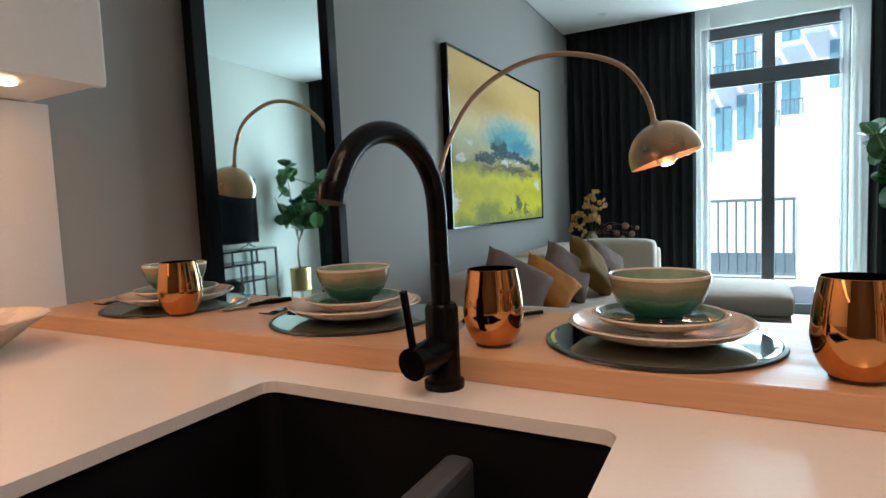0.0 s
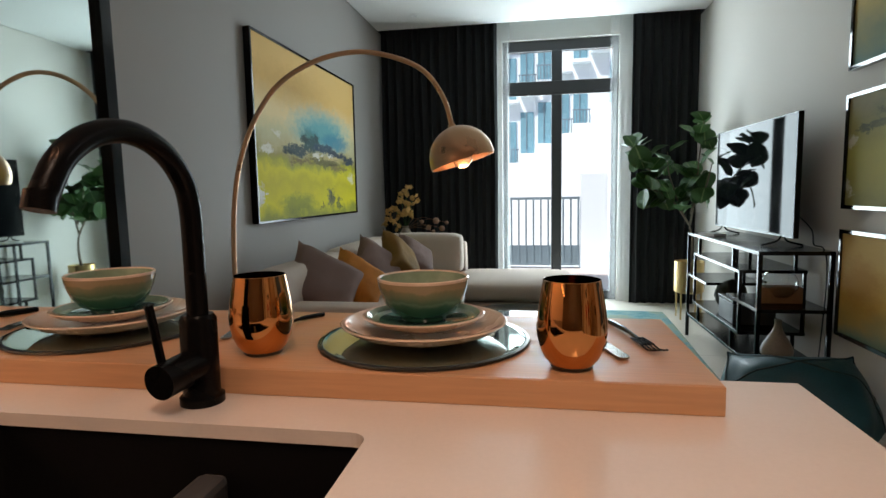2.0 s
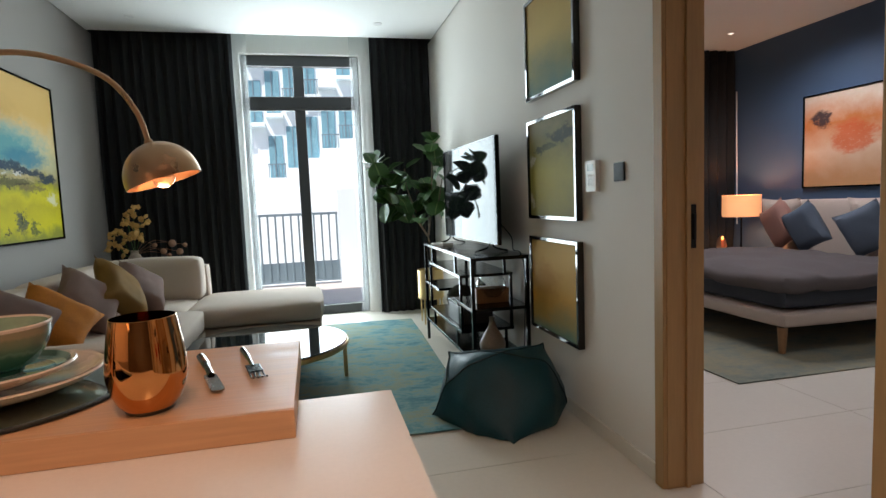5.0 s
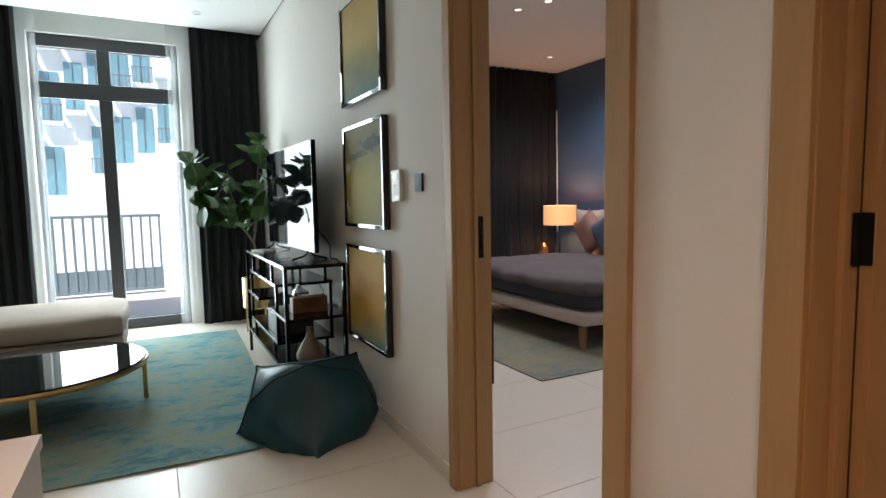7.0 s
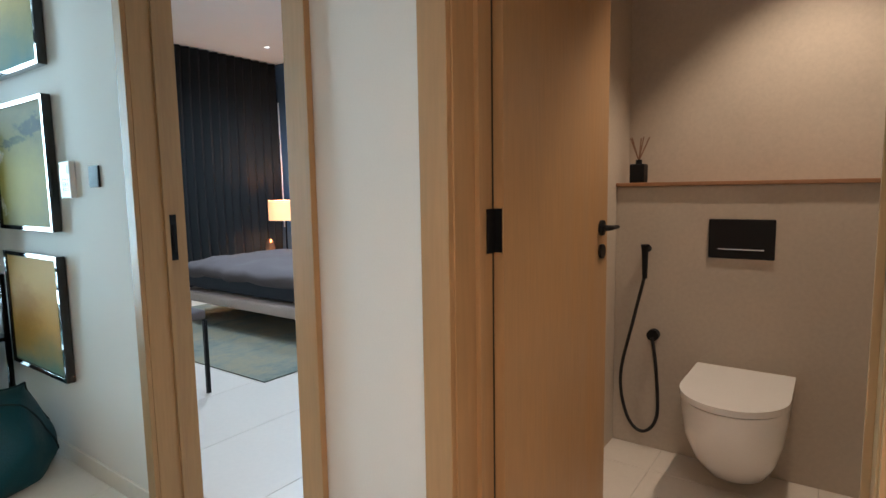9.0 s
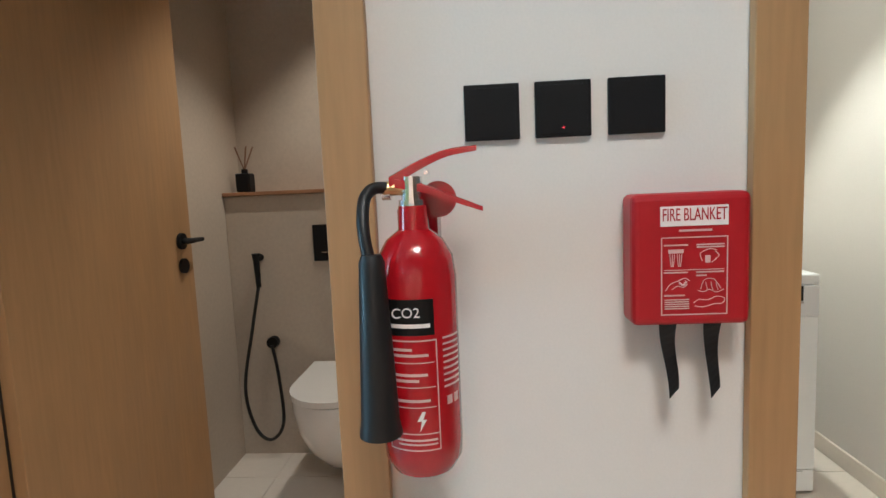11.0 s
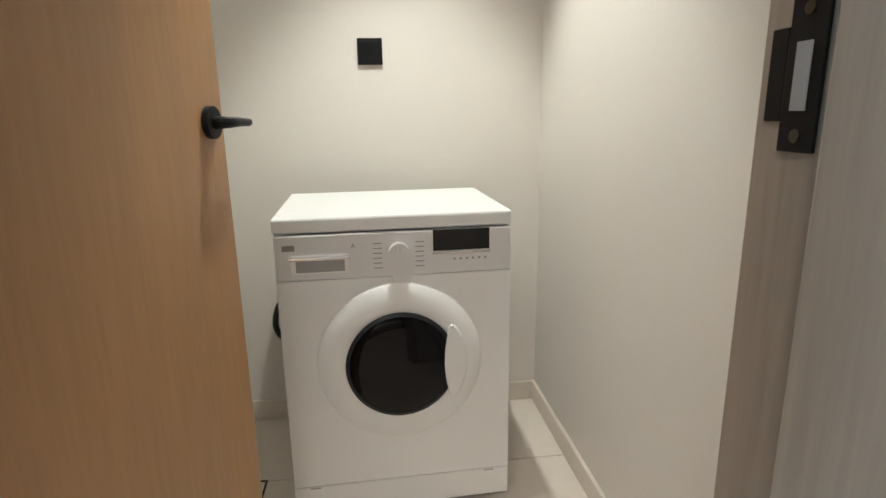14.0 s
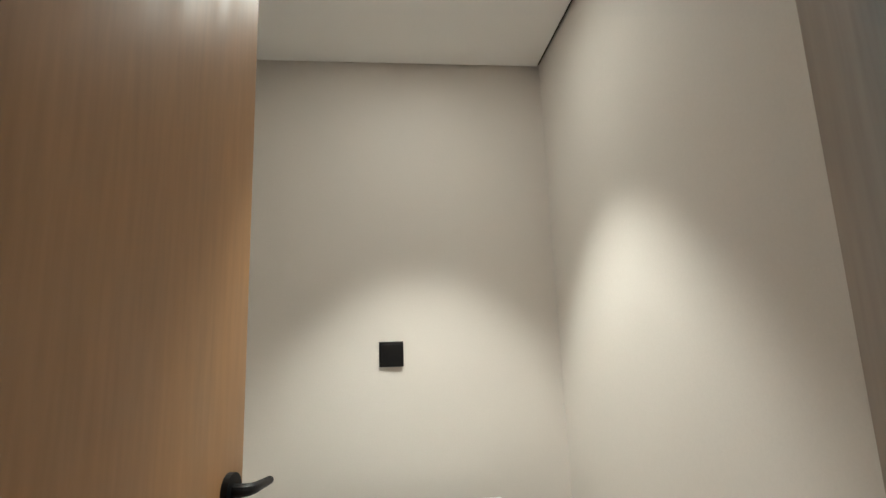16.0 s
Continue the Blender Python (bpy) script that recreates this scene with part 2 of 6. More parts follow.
M = dict(
    wall=mat("wall_paint", (0.70, 0.66, 0.61), 0.75, var=0.03, scale=1.5, fine=220, bump=0.05),
    taupe=mat("taupe_paint", (0.33, 0.305, 0.285), 0.7, var=0.04, scale=1.2, fine=220, bump=0.05),
    navy=mat("navy_paint", (0.050, 0.095, 0.165), 0.6, var=0.06, scale=1.2, fine=220, bump=0.05),
    ceil=mat("ceiling_paint", (0.80, 0.79, 0.77), 0.8, var=0.02, scale=1.0, fine=200, bump=0.03),
    tile=mat("beige_porcelain", (0.68, 0.615, 0.535), 0.32, var=0.05, scale=1.8, fine=40, bump=0.0, piece=0.25, rvar=0.03),
    grout=mat("grout", (0.55, 0.50, 0.435), 0.9, var=0.1),
    oak=mat("oak_veneer", (0.385, 0.222, 0.095), 0.45, var=0.13, scale=3.5, fine=22, bump=0.06, stretch=(4, 4, 0.3)),
    walnut=mat("dark_walnut_panel", (0.085, 0.05, 0.03), 0.45, var=0.2, scale=3, fine=20, stretch=(4, 4, 0.3)),
    greyoak=mat("grey_oak_veneer", (0.37, 0.315, 0.25), 0.5, var=0.14, scale=5, fine=26, bump=0.06, stretch=(7, 7, 0.35)),
    bar=mat("oak_bar_top", (0.57, 0.325, 0.175), 0.42, var=0.12, scale=5, fine=30, bump=0.04, stretch=(0.35, 6, 6)),
    quartz=mat("white_quartz", (0.74, 0.70, 0.66), 0.22, var=0.03, scale=7, fine=150, bump=0.0, rvar=0.02),
    white=mat("white_lacquer", (0.78, 0.76, 0.73), 0.35, var=0.02, bump=0.0, rvar=0.02),
    tapblack=mat("satin_black_coating", (0.0032, 0.0032, 0.0034), 0.27, var=0.2, fine=200, bump=0.01, spec=0.13, rvar=0.04),
    black=mat("black_metal", (0.003, 0.003, 0.0032), 0.17, var=0.2, fine=200, bump=0.0, spec=0.22, rvar=0.03),
    gloss=mat("glossy_black_lacquer", (0.006, 0.006, 0.006), 0.07, var=0.1, bump=0.0, rvar=0.02, coat=0.6),
    blackmatt=mat("black_plastic", (0.0045, 0.0045, 0.005), 0.5, var=0.15, bump=0.01, spec=0.25),
    sink=mat("black_composite", (0.0025, 0.0025, 0.003), 0.6, var=0.3, fine=300, bump=0.1, spec=0.2),
    alu=mat("anthracite_aluminium", (0.05, 0.055, 0.06), 0.45, var=0.08, bump=0.02),
    bronze=mat("brushed_bronze", (0.60, 0.35, 0.205), 0.30, metal=1, var=0.03, scale=6, fine=120, bump=0.0, rvar=0.04),
    gold=mat("polished_copper_gold", (0.60, 0.285, 0.105), 0.055, metal=1, var=0.05, scale=4, bump=0.0, rvar=0.03),
    brass=mat("satin_brass", (0.62, 0.43, 0.20), 0.35, metal=1, var=0.06, bump=0.03),
    chrome=mat("chrome", (0.75, 0.75, 0.75), 0.15, metal=1, var=0.03, bump=0.0),
    blade=mat("brushed_blade_steel", (0.34, 0.32, 0.30), 0.26, metal=1, var=0.08, bump=0.0),
    steel=mat("dark_steel", (0.10, 0.09, 0.08), 0.3, metal=1, var=0.1, bump=0.0),
    curtain=mat("charcoal_curtain", (0.017, 0.018, 0.019), 0.9, var=0.25, scale=3, fine=350, bump=0.25, stretch=(1, 1, 0.2), spec=0.2),
    sofa=mat("beige_upholstery", (0.505, 0.412, 0.352), 0.92, var=0.08, scale=3, fine=420, bump=0.35, spec=0.2),
    mauve=mat("mauve_fabric", (0.20, 0.128, 0.112), 0.9, var=0.12, scale=9, fine=350, bump=0.3, spec=0.15),
    ochre=mat("ochre_velvet", (0.46, 0.155, 0.026), 0.85, var=0.25, scale=14, fine=200, bump=0.3, spec=0.15),
    olive=mat("bronze_velvet", (0.19, 0.10, 0.03), 0.85, var=0.2, scale=9, fine=200, bump=0.3, spec=0.12),
    pink=mat("dusty_pink_fabric", (0.40, 0.20, 0.16), 0.85, var=0.12, scale=9, fine=300, bump=0.3),
    blue=mat("slate_blue_fabric", (0.09, 0.12, 0.16), 0.85, var=0.12, scale=9, fine=300, bump=0.3),
    duvet=mat("grey_bed_linen", (0.10, 0.082, 0.082), 0.9, var=0.15, scale=6, fine=260, bump=0.3),
    throw=mat("dark_bed_sheet", (0.030, 0.035, 0.045), 0.85, var=0.15, scale=6, fine=260, bump=0.3),
    leather=mat("teal_leather", (0.0028, 0.050, 0.068), 0.42, var=0.3, scale=5, fine=160, bump=0.25, spec=0.30),
    stoneware=mat("cream_stoneware", (0.66, 0.55, 0.44), 0.25, var=0.06, scale=12, fine=120, bump=0.05, coat=0.4),
    celadon=mat("celadon_glaze", (0.25, 0.37, 0.27), 0.16, var=0.22, scale=9, fine=60, bump=0.03, coat=0.6),
    teal=mat("deep_teal_glaze", (0.06, 0.22, 0.17), 0.14, var=0.25, scale=10, fine=60, bump=0.03, coat=0.6),
    bowlglaze=glaze_mat("running_green_glaze", ((0.20, (0.020, 0.082, 0.056)), (0.60, (0.040, 0.145, 0.095)), (0.68, (0.12, 0.24, 0.165)), (0.73, (0.09, 0.19, 0.12)), (0.95, (0.19, 0.22, 0.13)), (1.0, (0.30, 0.26, 0.16))), 0.068),
    red=mat("red_enamel", (0.36, 0.005, 0.010), 0.20, var=0.06, scale=5, bump=0.02, coat=0.3),
    redcase=mat("red_plastic", (0.37, 0.004, 0.010), 0.42, var=0.05, scale=5, bump=0.05),
    appliance=mat("white_enamel", (0.82, 0.82, 0.81), 0.30, var=0.01, bump=0.0, rvar=0.02),
    panelgrey=mat("silver_white_plastic", (0.73, 0.73, 0.73), 0.35, var=0.01, bump=0.0, rvar=0.02),
    porcelain=mat("white_porcelain", (0.80, 0.78, 0.75), 0.15, var=0.02, bump=0.0, coat=0.5),
    stone=mat("beige_stone_tile", (0.48, 0.41, 0.33), 0.55, var=0.08, scale=4, fine=60, bump=0.08),
    rubber=mat("black_rubber", (0.006, 0.006, 0.0065), 0.5, var=0.2, bump=0.05),
    vein=mat("leaf_vein", (0.13, 0.22, 0.075), 0.5, var=0.15, bump=0.0),
    leaf=mat("fig_leaf", (0.036, 0.110, 0.028), 0.42, var=0.35, scale=9, fine=60, bump=0.2, piece=0.5, spec=0.32),
    bark=mat("grey_bark", (0.16, 0.12, 0.085), 0.85, var=0.25, scale=12, fine=90, bump=0.5),
    petal=mat("cream_petal", (0.58, 0.33, 0.10), 0.7, var=0.2, scale=14, bump=0.1, piece=0.4),
    pod=mat("brown_pod", (0.22, 0.12, 0.075), 0.8, var=0.2, scale=14, bump=0.2),
    soil=mat("soil", (0.05, 0.035, 0.025), 0.95, var=0.3, bump=0.6),
    moss=mat("dark_moss", (0.035, 0.035, 0.022), 0.95, var=0.4, scale=30, bump=0.8),
    # white render with the blue of sky-lit shade mixed into its colour
    render_blued=mat("white_render_blued", (0.68, 0.84, 0.89), 0.85, var=0.04, scale=1.0, bump=0.05),
    railing=mat("dark_railing", (0.13, 0.21, 0.25), 0.5, var=0.1, bump=0.02),
    paving=mat("balcony_tile", (0.62, 0.60, 0.56), 0.6, var=0.06, scale=2, bump=0.05),
    # far panes lightened towards sky blue, haze put into the colour
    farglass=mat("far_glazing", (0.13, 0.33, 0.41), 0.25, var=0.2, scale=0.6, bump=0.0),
    woodleg=mat("walnut_leg", (0.30, 0.15, 0.07), 0.45, var=0.2, scale=6, bump=0.05, stretch=(5, 5, 0.5)),
    clay=mat("brown_ceramic", (0.30, 0.24, 0.19), 0.35, var=0.15, scale=8, bump=0.05, coat=0.2),
    print_white=mat("white_print", (0.80, 0.74, 0.72), 0.5, var=0.02, bump=0.0),
    print_pale=mat("faded_print", (0.62, 0.40, 0.38), 0.5, var=0.04, bump=0.0),
    seam=mat("dark_seam", (0.003, 0.016, 0.020), 0.6, var=0.1, bump=0.0),
    recess=mat("grey_recess", (0.36, 0.36, 0.36), 0.4, var=0.05, bump=0.0),
    print_grey=mat("grey_print", (0.25, 0.25, 0.25), 0.5, var=0.02, bump=0.0),
    screen=mat("tv_screen", (0.006, 0.007, 0.008), 0.035, var=0.1, bump=0.0, rvar=0.005, spec=0.08),
    porthole=mat("dark_porthole_glass", (0.003, 0.003, 0.0035), 0.06, var=0.1, bump=0.0, rvar=0.02, spec=0.22),
    display=mat("black_display", (0.006, 0.006, 0.007), 0.12, var=0.1, bump=0.0),
    mirror=mat("mirror_silver", (0.76, 0.88, 0.86), 0.02, metal=1, var=0.0, bump=0.0, rvar=0.0),
    matmirror=mat("mirrored_place_mat", (0.36, 0.42, 0.38), 0.05, metal=1, var=0.03, bump=0.0, rvar=0.01),
    tableglass=mat("smoked_table_glass", (0.02, 0.025, 0.025), 0.03, var=0.05, bump=0.0, rvar=0.01, spec=0.28),
    clear=glass("clear_glass", (0.96, 0.98, 0.98)),
    pane=glass("window_glass", (0.95, 0.99, 1.0), 0.0, 1.01),
    # near-black colour that stands in for the shade inside narrow gaps
    gap_shade_black=mat("gap_shade_black", (0.02, 0.02, 0.02), 0.9, var=0.1),
    sheer=sheer_mat("white_sheer", (0.86, 0.88, 0.88), 0.76),
    indicator=glow("red_indicator", (1.0, 0.05, 0.06), 0.8),
    led=glow("led_strip", (1.0, 0.66, 0.36), 8.0),
    bulb=glow("bulb_glow", (1.0, 0.82, 0.6), 4.0),
    shade=glow("lit_lamp_shade", (1.0, 0.50, 0.22), 0.50),
    spot_glow=glow("downlight_glow", (1.0, 0.93, 0.82), 1.5),
    lcd=mat("lcd", (0.28, 0.36, 0.36), 0.3, var=0.02, bump=0.0),
    rug=rug_mat("teal_abstract_rug", ((0.30, (0.041, 0.142, 0.165)), (0.42, (0.088, 0.224, 0.248)), (0.49, (0.177, 0.307, 0.307)), (0.55, (0.271, 0.295, 0.212)), (0.61, (0.142, 0.266, 0.266)), (0.72, (0.059, 0.171, 0.195))), 2.6, 3.1),
    bedrug=rug_mat("green_grey_rug", ((0.30, (0.09, 0.13, 0.12)), (0.45, (0.20, 0.21, 0.175)), (0.56, (0.27, 0.24, 0.165)), (0.68, (0.13, 0.18, 0.16))), 1.8, 7.7),
)


# ---------------------------------------------------------------- mesh helpers
def thing(name, label, category, at=(0, 0, 0), turn=0.0, group="", kind=""):
    ob = new(name)
    ob.matrix_world = pose(*at, 0, 0, turn)
    ob.empty_display_size = 0.05
    return tagged(ob, label, category, group, kind)


def part(name, bm, material, parent=None, label="", smooth=False):
    """Links a bmesh as one mesh object under its thing; its coordinates are the thing's own."""
    me = bpy.data.meshes.new(name)
    bmesh.ops.recalc_face_normals(bm, faces=bm.faces[:])
    if smooth:
        for f in bm.faces:
            f.smooth = True
    bm.to_mesh(me)
    bm.free()
    me.materials.append(material)
    if smooth:
        me.set_sharp_from_angle(angle=radians(40))
    ob = new(name, me)
    if parent is not None:
        ob.parent = parent
    if label:
        tagged(ob, label)
    return ob


def box(x0, x1, y0, y1, z0, z1, bevel=0.0, bm=None, seg=2):
    bm = bm or bmesh.new()
    v = bmesh.ops.create_cube(bm, size=1.0)["verts"]
    bmesh.ops.scale(bm, vec=(abs(x1 - x0), abs(y1 - y0), abs(z1 - z0)), verts=v)
    bmesh.ops.translate(bm, vec=((x0 + x1) / 2, (y0 + y1) / 2, (z0 + z1) / 2), verts=v)
    if bevel:
        es = list({e for a in v for e in a.link_edges})
        bmesh.ops.bevel(bm, geom=es, offset=bevel, segments=seg, profile=0.5, affect="EDGES")
    return bm


def lathe(profile, seg=40, bm=None, at=(0, 0, 0), closed=False):
    """Turns a profile of (radius, z) about the z axis."""
    bm = bm or bmesh.new()
    rings = []
    for r, z in profile:
        if r < 1e-5:
            rings.append([bm.verts.new((at[0], at[1], at[2] + z))])
        else:
            rings.append([bm.verts.new((at[0] + r * math.cos(2 * math.pi * k / seg), at[1] + r * math.sin(2 * math.pi * k / seg), at[2] + z)) for k in range(seg)])
    pairs = list(zip(rings, rings[1:])) + ([(rings[-1], rings[0])] if closed else [])
    for a, b in pairs:
        for k in range(seg):
            q = [a[k % len(a)], a[(k + 1) % len(a)], b[(k + 1) % len(b)], b[k % len(b)]]
            q = list(dict.fromkeys(q))
            if len(q) > 2:
                bm.faces.new(q)
    return bm


def smooth_path(pts, per=8):
    out = []
    p = [Vector(a) for a in pts]
    for i in range(len(p) - 1):
        a, b, c, d = p[max(i - 1, 0)], p[i], p[i + 1], p[min(i + 2, len(p) - 1)]
        for k in range(per):
            t = k / per
            out.append(0.5 * ((2 * b) + (c - a) * t + (2 * a - 5 * b + 4 * c - d) * t * t + (3 * b - a - 3 * c + d) * t ** 3))
    out.append(p[-1])
    return out


def tube(pts, radius, seg=14, bm=None):
    """Sweeps a round section along points; radius is a number or one for each point."""
    bm = bm or bmesh.new()
    pts = [Vector(p) for p in pts]
    rad = radius if isinstance(radius, (list, tuple)) else [radius] * len(pts)
    rings, up = [], Vector((0.13, 0.21, 0.97)).normalized()
    for i, p in enumerate(pts):
        d = (pts[min(i + 1, len(pts) - 1)] - pts[max(i - 1, 0)]).normalized()
        s = d.cross(up)
        if s.length < 0.05:
            s = d.cross(Vector((1, 0, 0)))
        s.normalize()
        w = s.cross(d).normalized()
        up = w
        rings.append([bm.verts.new(p + rad[i] * (math.cos(2 * math.pi * k / seg) * s + math.sin(2 * math.pi * k / seg) * w)) for k in range(seg)])
    for a, b in zip(rings, rings[1:]):
        for k in range(seg):
            bm.faces.new((a[k], a[(k + 1) % seg], b[(k + 1) % seg], b[k]))
    bm.faces.new(rings[0][::-1])
    bm.faces.new(rings[-1])
    return bm


def rounded(x0, x1, y0, y1, r, n=5):
    pts = []
    for cx, cy, a0 in ((x1 - r, y1 - r, 0), (x0 + r, y1 - r, 90), (x0 + r, y0 + r, 180), (x1 - r, y0 + r, 270)):
        for k in range(n + 1):
            a = radians(a0 + 90 * k / n)
            pts.append((cx + r * math.cos(a), cy + r * math.sin(a)))
    return pts


def slab(outer, z0, z1, hole=None):
    """A flat slab from an outline, with a hole cut through it."""
    bm = bmesh.new()
    edges = []
    for ring in (outer, hole):
        if ring:
            vs = [bm.verts.new((x, y, z1)) for x, y in ring]
            edges += [bm.edges.new((vs[k], vs[(k + 1) % len(vs)])) for k in range(len(vs))]
    made = bmesh.ops.triangle_fill(bm, use_beauty=True, use_dissolve=False, edges=edges)
    faces = [f for f in made["geom"] if isinstance(f, bmesh.types.BMFace)]
    ext = bmesh.ops.extrude_face_region(bm, geom=faces)
    bmesh.ops.translate(bm, vec=(0, 0, z0 - z1), verts=[v for v in ext["geom"] if isinstance(v, bmesh.types.BMVert)])
    return bm


def cushion(w, h, d, n=14, seed=0, pinch=0.9):
    """A stuffed cushion standing in the xz plane, with pointed corners and a creased belly."""
    bm = bmesh.new()
    g = {}
    for s in (1, -1):
        for i in range(n + 1):
            for j in range(n + 1):
                u, v = 2 * i / n - 1, 2 * j / n - 1
                edge = (1 - u ** 4) * (1 - v ** 4)
                if s == -1 and (i in (0, n) or j in (0, n)):
                    g[s, i, j] = g[1, i, j]
                    continue
                pull = 1 - 0.10 * pinch * (1 - u * u) * (v * v) - 0.10 * pinch * (1 - v * v) * (u * u)
                cr = 0.10 * noise.noise((u * 2.1 + seed, v * 2.1, s)) + 0.05 * noise.noise((u * 5 + seed, v * 5, s))
                g[s, i, j] = bm.verts.new((u * w / 2 * pull, s * d / 2 * (max(edge, 0) ** 0.5) * (1 + cr), v * h / 2 * pull))
    for s in (1, -1):
        for i in range(n):
            for j in range(n):
                bm.faces.new((g[s, i, j], g[s, i + 1, j], g[s, i + 1, j + 1], g[s, i, j + 1]))
    return bm


def soft_box(x0, x1, y0, y1, z0, z1, r, puff=0.02, n=10, seed=0):
    """An upholstered block: rounded edges, slightly domed and uneven faces."""
    bm = bmesh.new()
    bmesh.ops.create_cube(bm, size=2.0)
    bmesh.ops.subdivide_edges(bm, edges=bm.edges[:], cuts=n, use_grid_fill=True)
    hx, hy, hz = (x1 - x0) / 2, (y1 - y0) / 2, (z1 - z0) / 2
    for v in bm.verts:
        p = Vector((v.co.x * hx, v.co.y * hy, v.co.z * hz))
        q = Vector((max(-hx + r, min(hx - r, p.x)), max(-hy + r, min(hy - r, p.y)), max(-hz + r, min(hz - r, p.z))))
        d = p - q
        if d.length > 1e-6:
            d = d.normalized() * r
        a, b, c = v.co
        dome = Vector(((1 - b * b) * (1 - c * c) * a * (abs(a) > 0.99), (1 - a * a) * (1 - c * c) * b * (abs(b) > 0.99), (1 - a * a) * (1 - b * b) * c * (abs(c) > 0.99)))
        w = 0.004 * noise.noise((p.x * 4 + seed, p.y * 4, p.z * 4))
        v.co = q + d + dome * puff + Vector((w, w, w)) + Vector(((x0 + x1) / 2, (y0 + y1) / 2, (z0 + z1) / 2))
    return bm


def words(name, text, size, m, material, parent, depth=0.0006, centre=True):
    cu = bpy.data.curves.new(name, "FONT")
    cu.body, cu.size, cu.extrude = text, size, depth
    cu.align_x = "CENTER" if centre else "LEFT"
    tmp = bpy.data.objects.new(name, cu)
    scene.collection.objects.link(tmp)
    bpy.context.view_layer.update()
    me = bpy.data.meshes.new_from_object(tmp)
    bpy.data.objects.remove(tmp)
    me.transform(m)
    me.materials.append(material)
    ob = new(name, me)
    ob.parent = parent
    return ob


def shared(name, me, parent, m):
    ob = new(name, me)
    ob.parent = parent
    ob.matrix_basis = m
    return ob


def structure(name, bm, material, label="", smooth=False):
    return tagged(part(name, bm, material, None, "", smooth), label or name.replace("_", " "), name.split("_")[0], kind="structure")


# ---------------------------------------------------------------- structure
XL, YW, CEIL = -3.25, 6.95, 2.866
BED, BATH, UT = (1.958, 2.785), (0.714, 1.440), (-0.613, 0.004)   # clear door openings along the east wall
TOP = 2.42
D = 0.15

structure("roof", box(-3.6, 4.1, -1.3, 7.2, 2.99, 3.2), M["render_blued"], "concrete roof slab over the flat")
structure("floor_base", box(-3.5, 4.0, -1.2, 7.1, -0.12, -0.004), M["grout"], "grey grout bed under floor tiles")


def wall_with_gaps(name, x0, x1, spans, z1, material, label):
    """A wall along y that leaves door gaps; spans are its solid stretches, with lintels over the gaps."""
    bm = bmesh.new()
    for a, b in spans:
        box(x0, x1, a, b, 0, z1, bm=bm)
    for (a, b), (c, d) in zip(spans, spans[1:]):
        box(x0, x1, b, c, TOP + 0.05, z1, bm=bm)
    return structure(name, bm, material, label)


g = 0.06
wall_with_gaps("wall_east", 0.0, D, ((-1.1, UT[0] - g), (UT[1] + g, BATH[0] - g), (BATH[1] + g, BED[0] - g), (BED[1] + g, YW)), CEIL + 0.011, M["wall"], "warm white painted wall with three doorways")
structure("wall_west", box(XL - 0.15, XL, -1.1, YW, 0, CEIL + 0.011), M["taupe"], "taupe grey painted wall")
structure("wall_south", box(XL - 0.15, D, -1.1, -0.93, 0, CEIL), M["walnut"], "dark walnut panelled wall")
WX0, WX1, WZ1 = -1.955, -0.760, 2.745
bm = box(XL - 0.15, WX0, YW, YW + 0.25, 0, 2.985)
box(WX1, D, YW, YW + 0.25, 0, 2.985, bm=bm)
box(WX0, WX1, YW, YW + 0.25, WZ1, 2.985, bm=bm)
structure("wall_north", bm, M["wall"], "white painted window wall")
bm = box(XL + 0.012, -0.012, -0.95, 6.72, CEIL, CEIL + 0.1)
structure("ceiling", bm, M["ceil"], "white painted ceiling")
# dark strips fill the ceiling-edge gap, its shade given by their colour
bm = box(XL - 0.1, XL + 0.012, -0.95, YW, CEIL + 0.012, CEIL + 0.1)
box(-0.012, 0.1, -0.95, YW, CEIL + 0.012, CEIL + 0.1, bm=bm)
structure("trim", bm, M["gap_shade_black"], "near-black strip painted as shade in the ceiling edge gap")

# bedroom, bathroom and utility room shells
BX1, BY1, BC = 3.835, 6.97, 2.862
structure("wall_bedroom_east", box(BX1, BX1 + 0.12, 1.65, BY1, 0, BC), M["navy"], "dark navy painted bedroom wall")
structure("wall_bedroom_north", box(D, BX1, BY1 - 0.05, BY1 + 0.1, 0, BC), M["navy"], "dark navy painted bedroom wall")
structure("wall_bedroom_south", box(D, BX1, 1.66, 1.80, 0, BC), M["wall"], "white painted bedroom partition")
structure("ceiling_bedroom", box(D, BX1, 1.66, BY1, BC, BC + 0.1), M["ceil"], "white bedroom ceiling")
structure("wall_bathroom_north", box(D, 1.9, 1.615, 1.655, 0, 2.6), M["stone"], "beige stone tiled bathroom wall")
structure("wall_bathroom_east", box(1.76, 1.9, 0.26, 1.615, 0, 2.6), M["stone"], "beige stone tiled bathroom wall")
structure("wall_bathroom_ledge", box(1.58, 1.76, 0.26, 1.615, 0, 1.210, 0.003), M["stone"], "beige stone boxed cistern wall with a ledge")
structure("trim_bathroom", box(1.562, 1.76, 0.261, 1.614, 1.2105, 1.227, 0.002), M["woodleg"], "brown edging board on the bathroom ledge")
structure("wall_bathroom_south", box(D, 1.9, 0.20, 0.26, 0, 2.6), M["stone"], "beige stone tiled bathroom wall")
structure("ceiling_bathroom", box(D, 1.9, 0.2, 1.65, 2.6, 2.7), M["ceil"], "white bathroom ceiling")
UX1, UY0, UY1, UC = 1.745, -0.975, 0.14, 2.335
structure("wall_utility_east", box(UX1, UX1 + 0.1, UY0, UY1, 0, 2.5), M["wall"], "cream painted utility room wall")
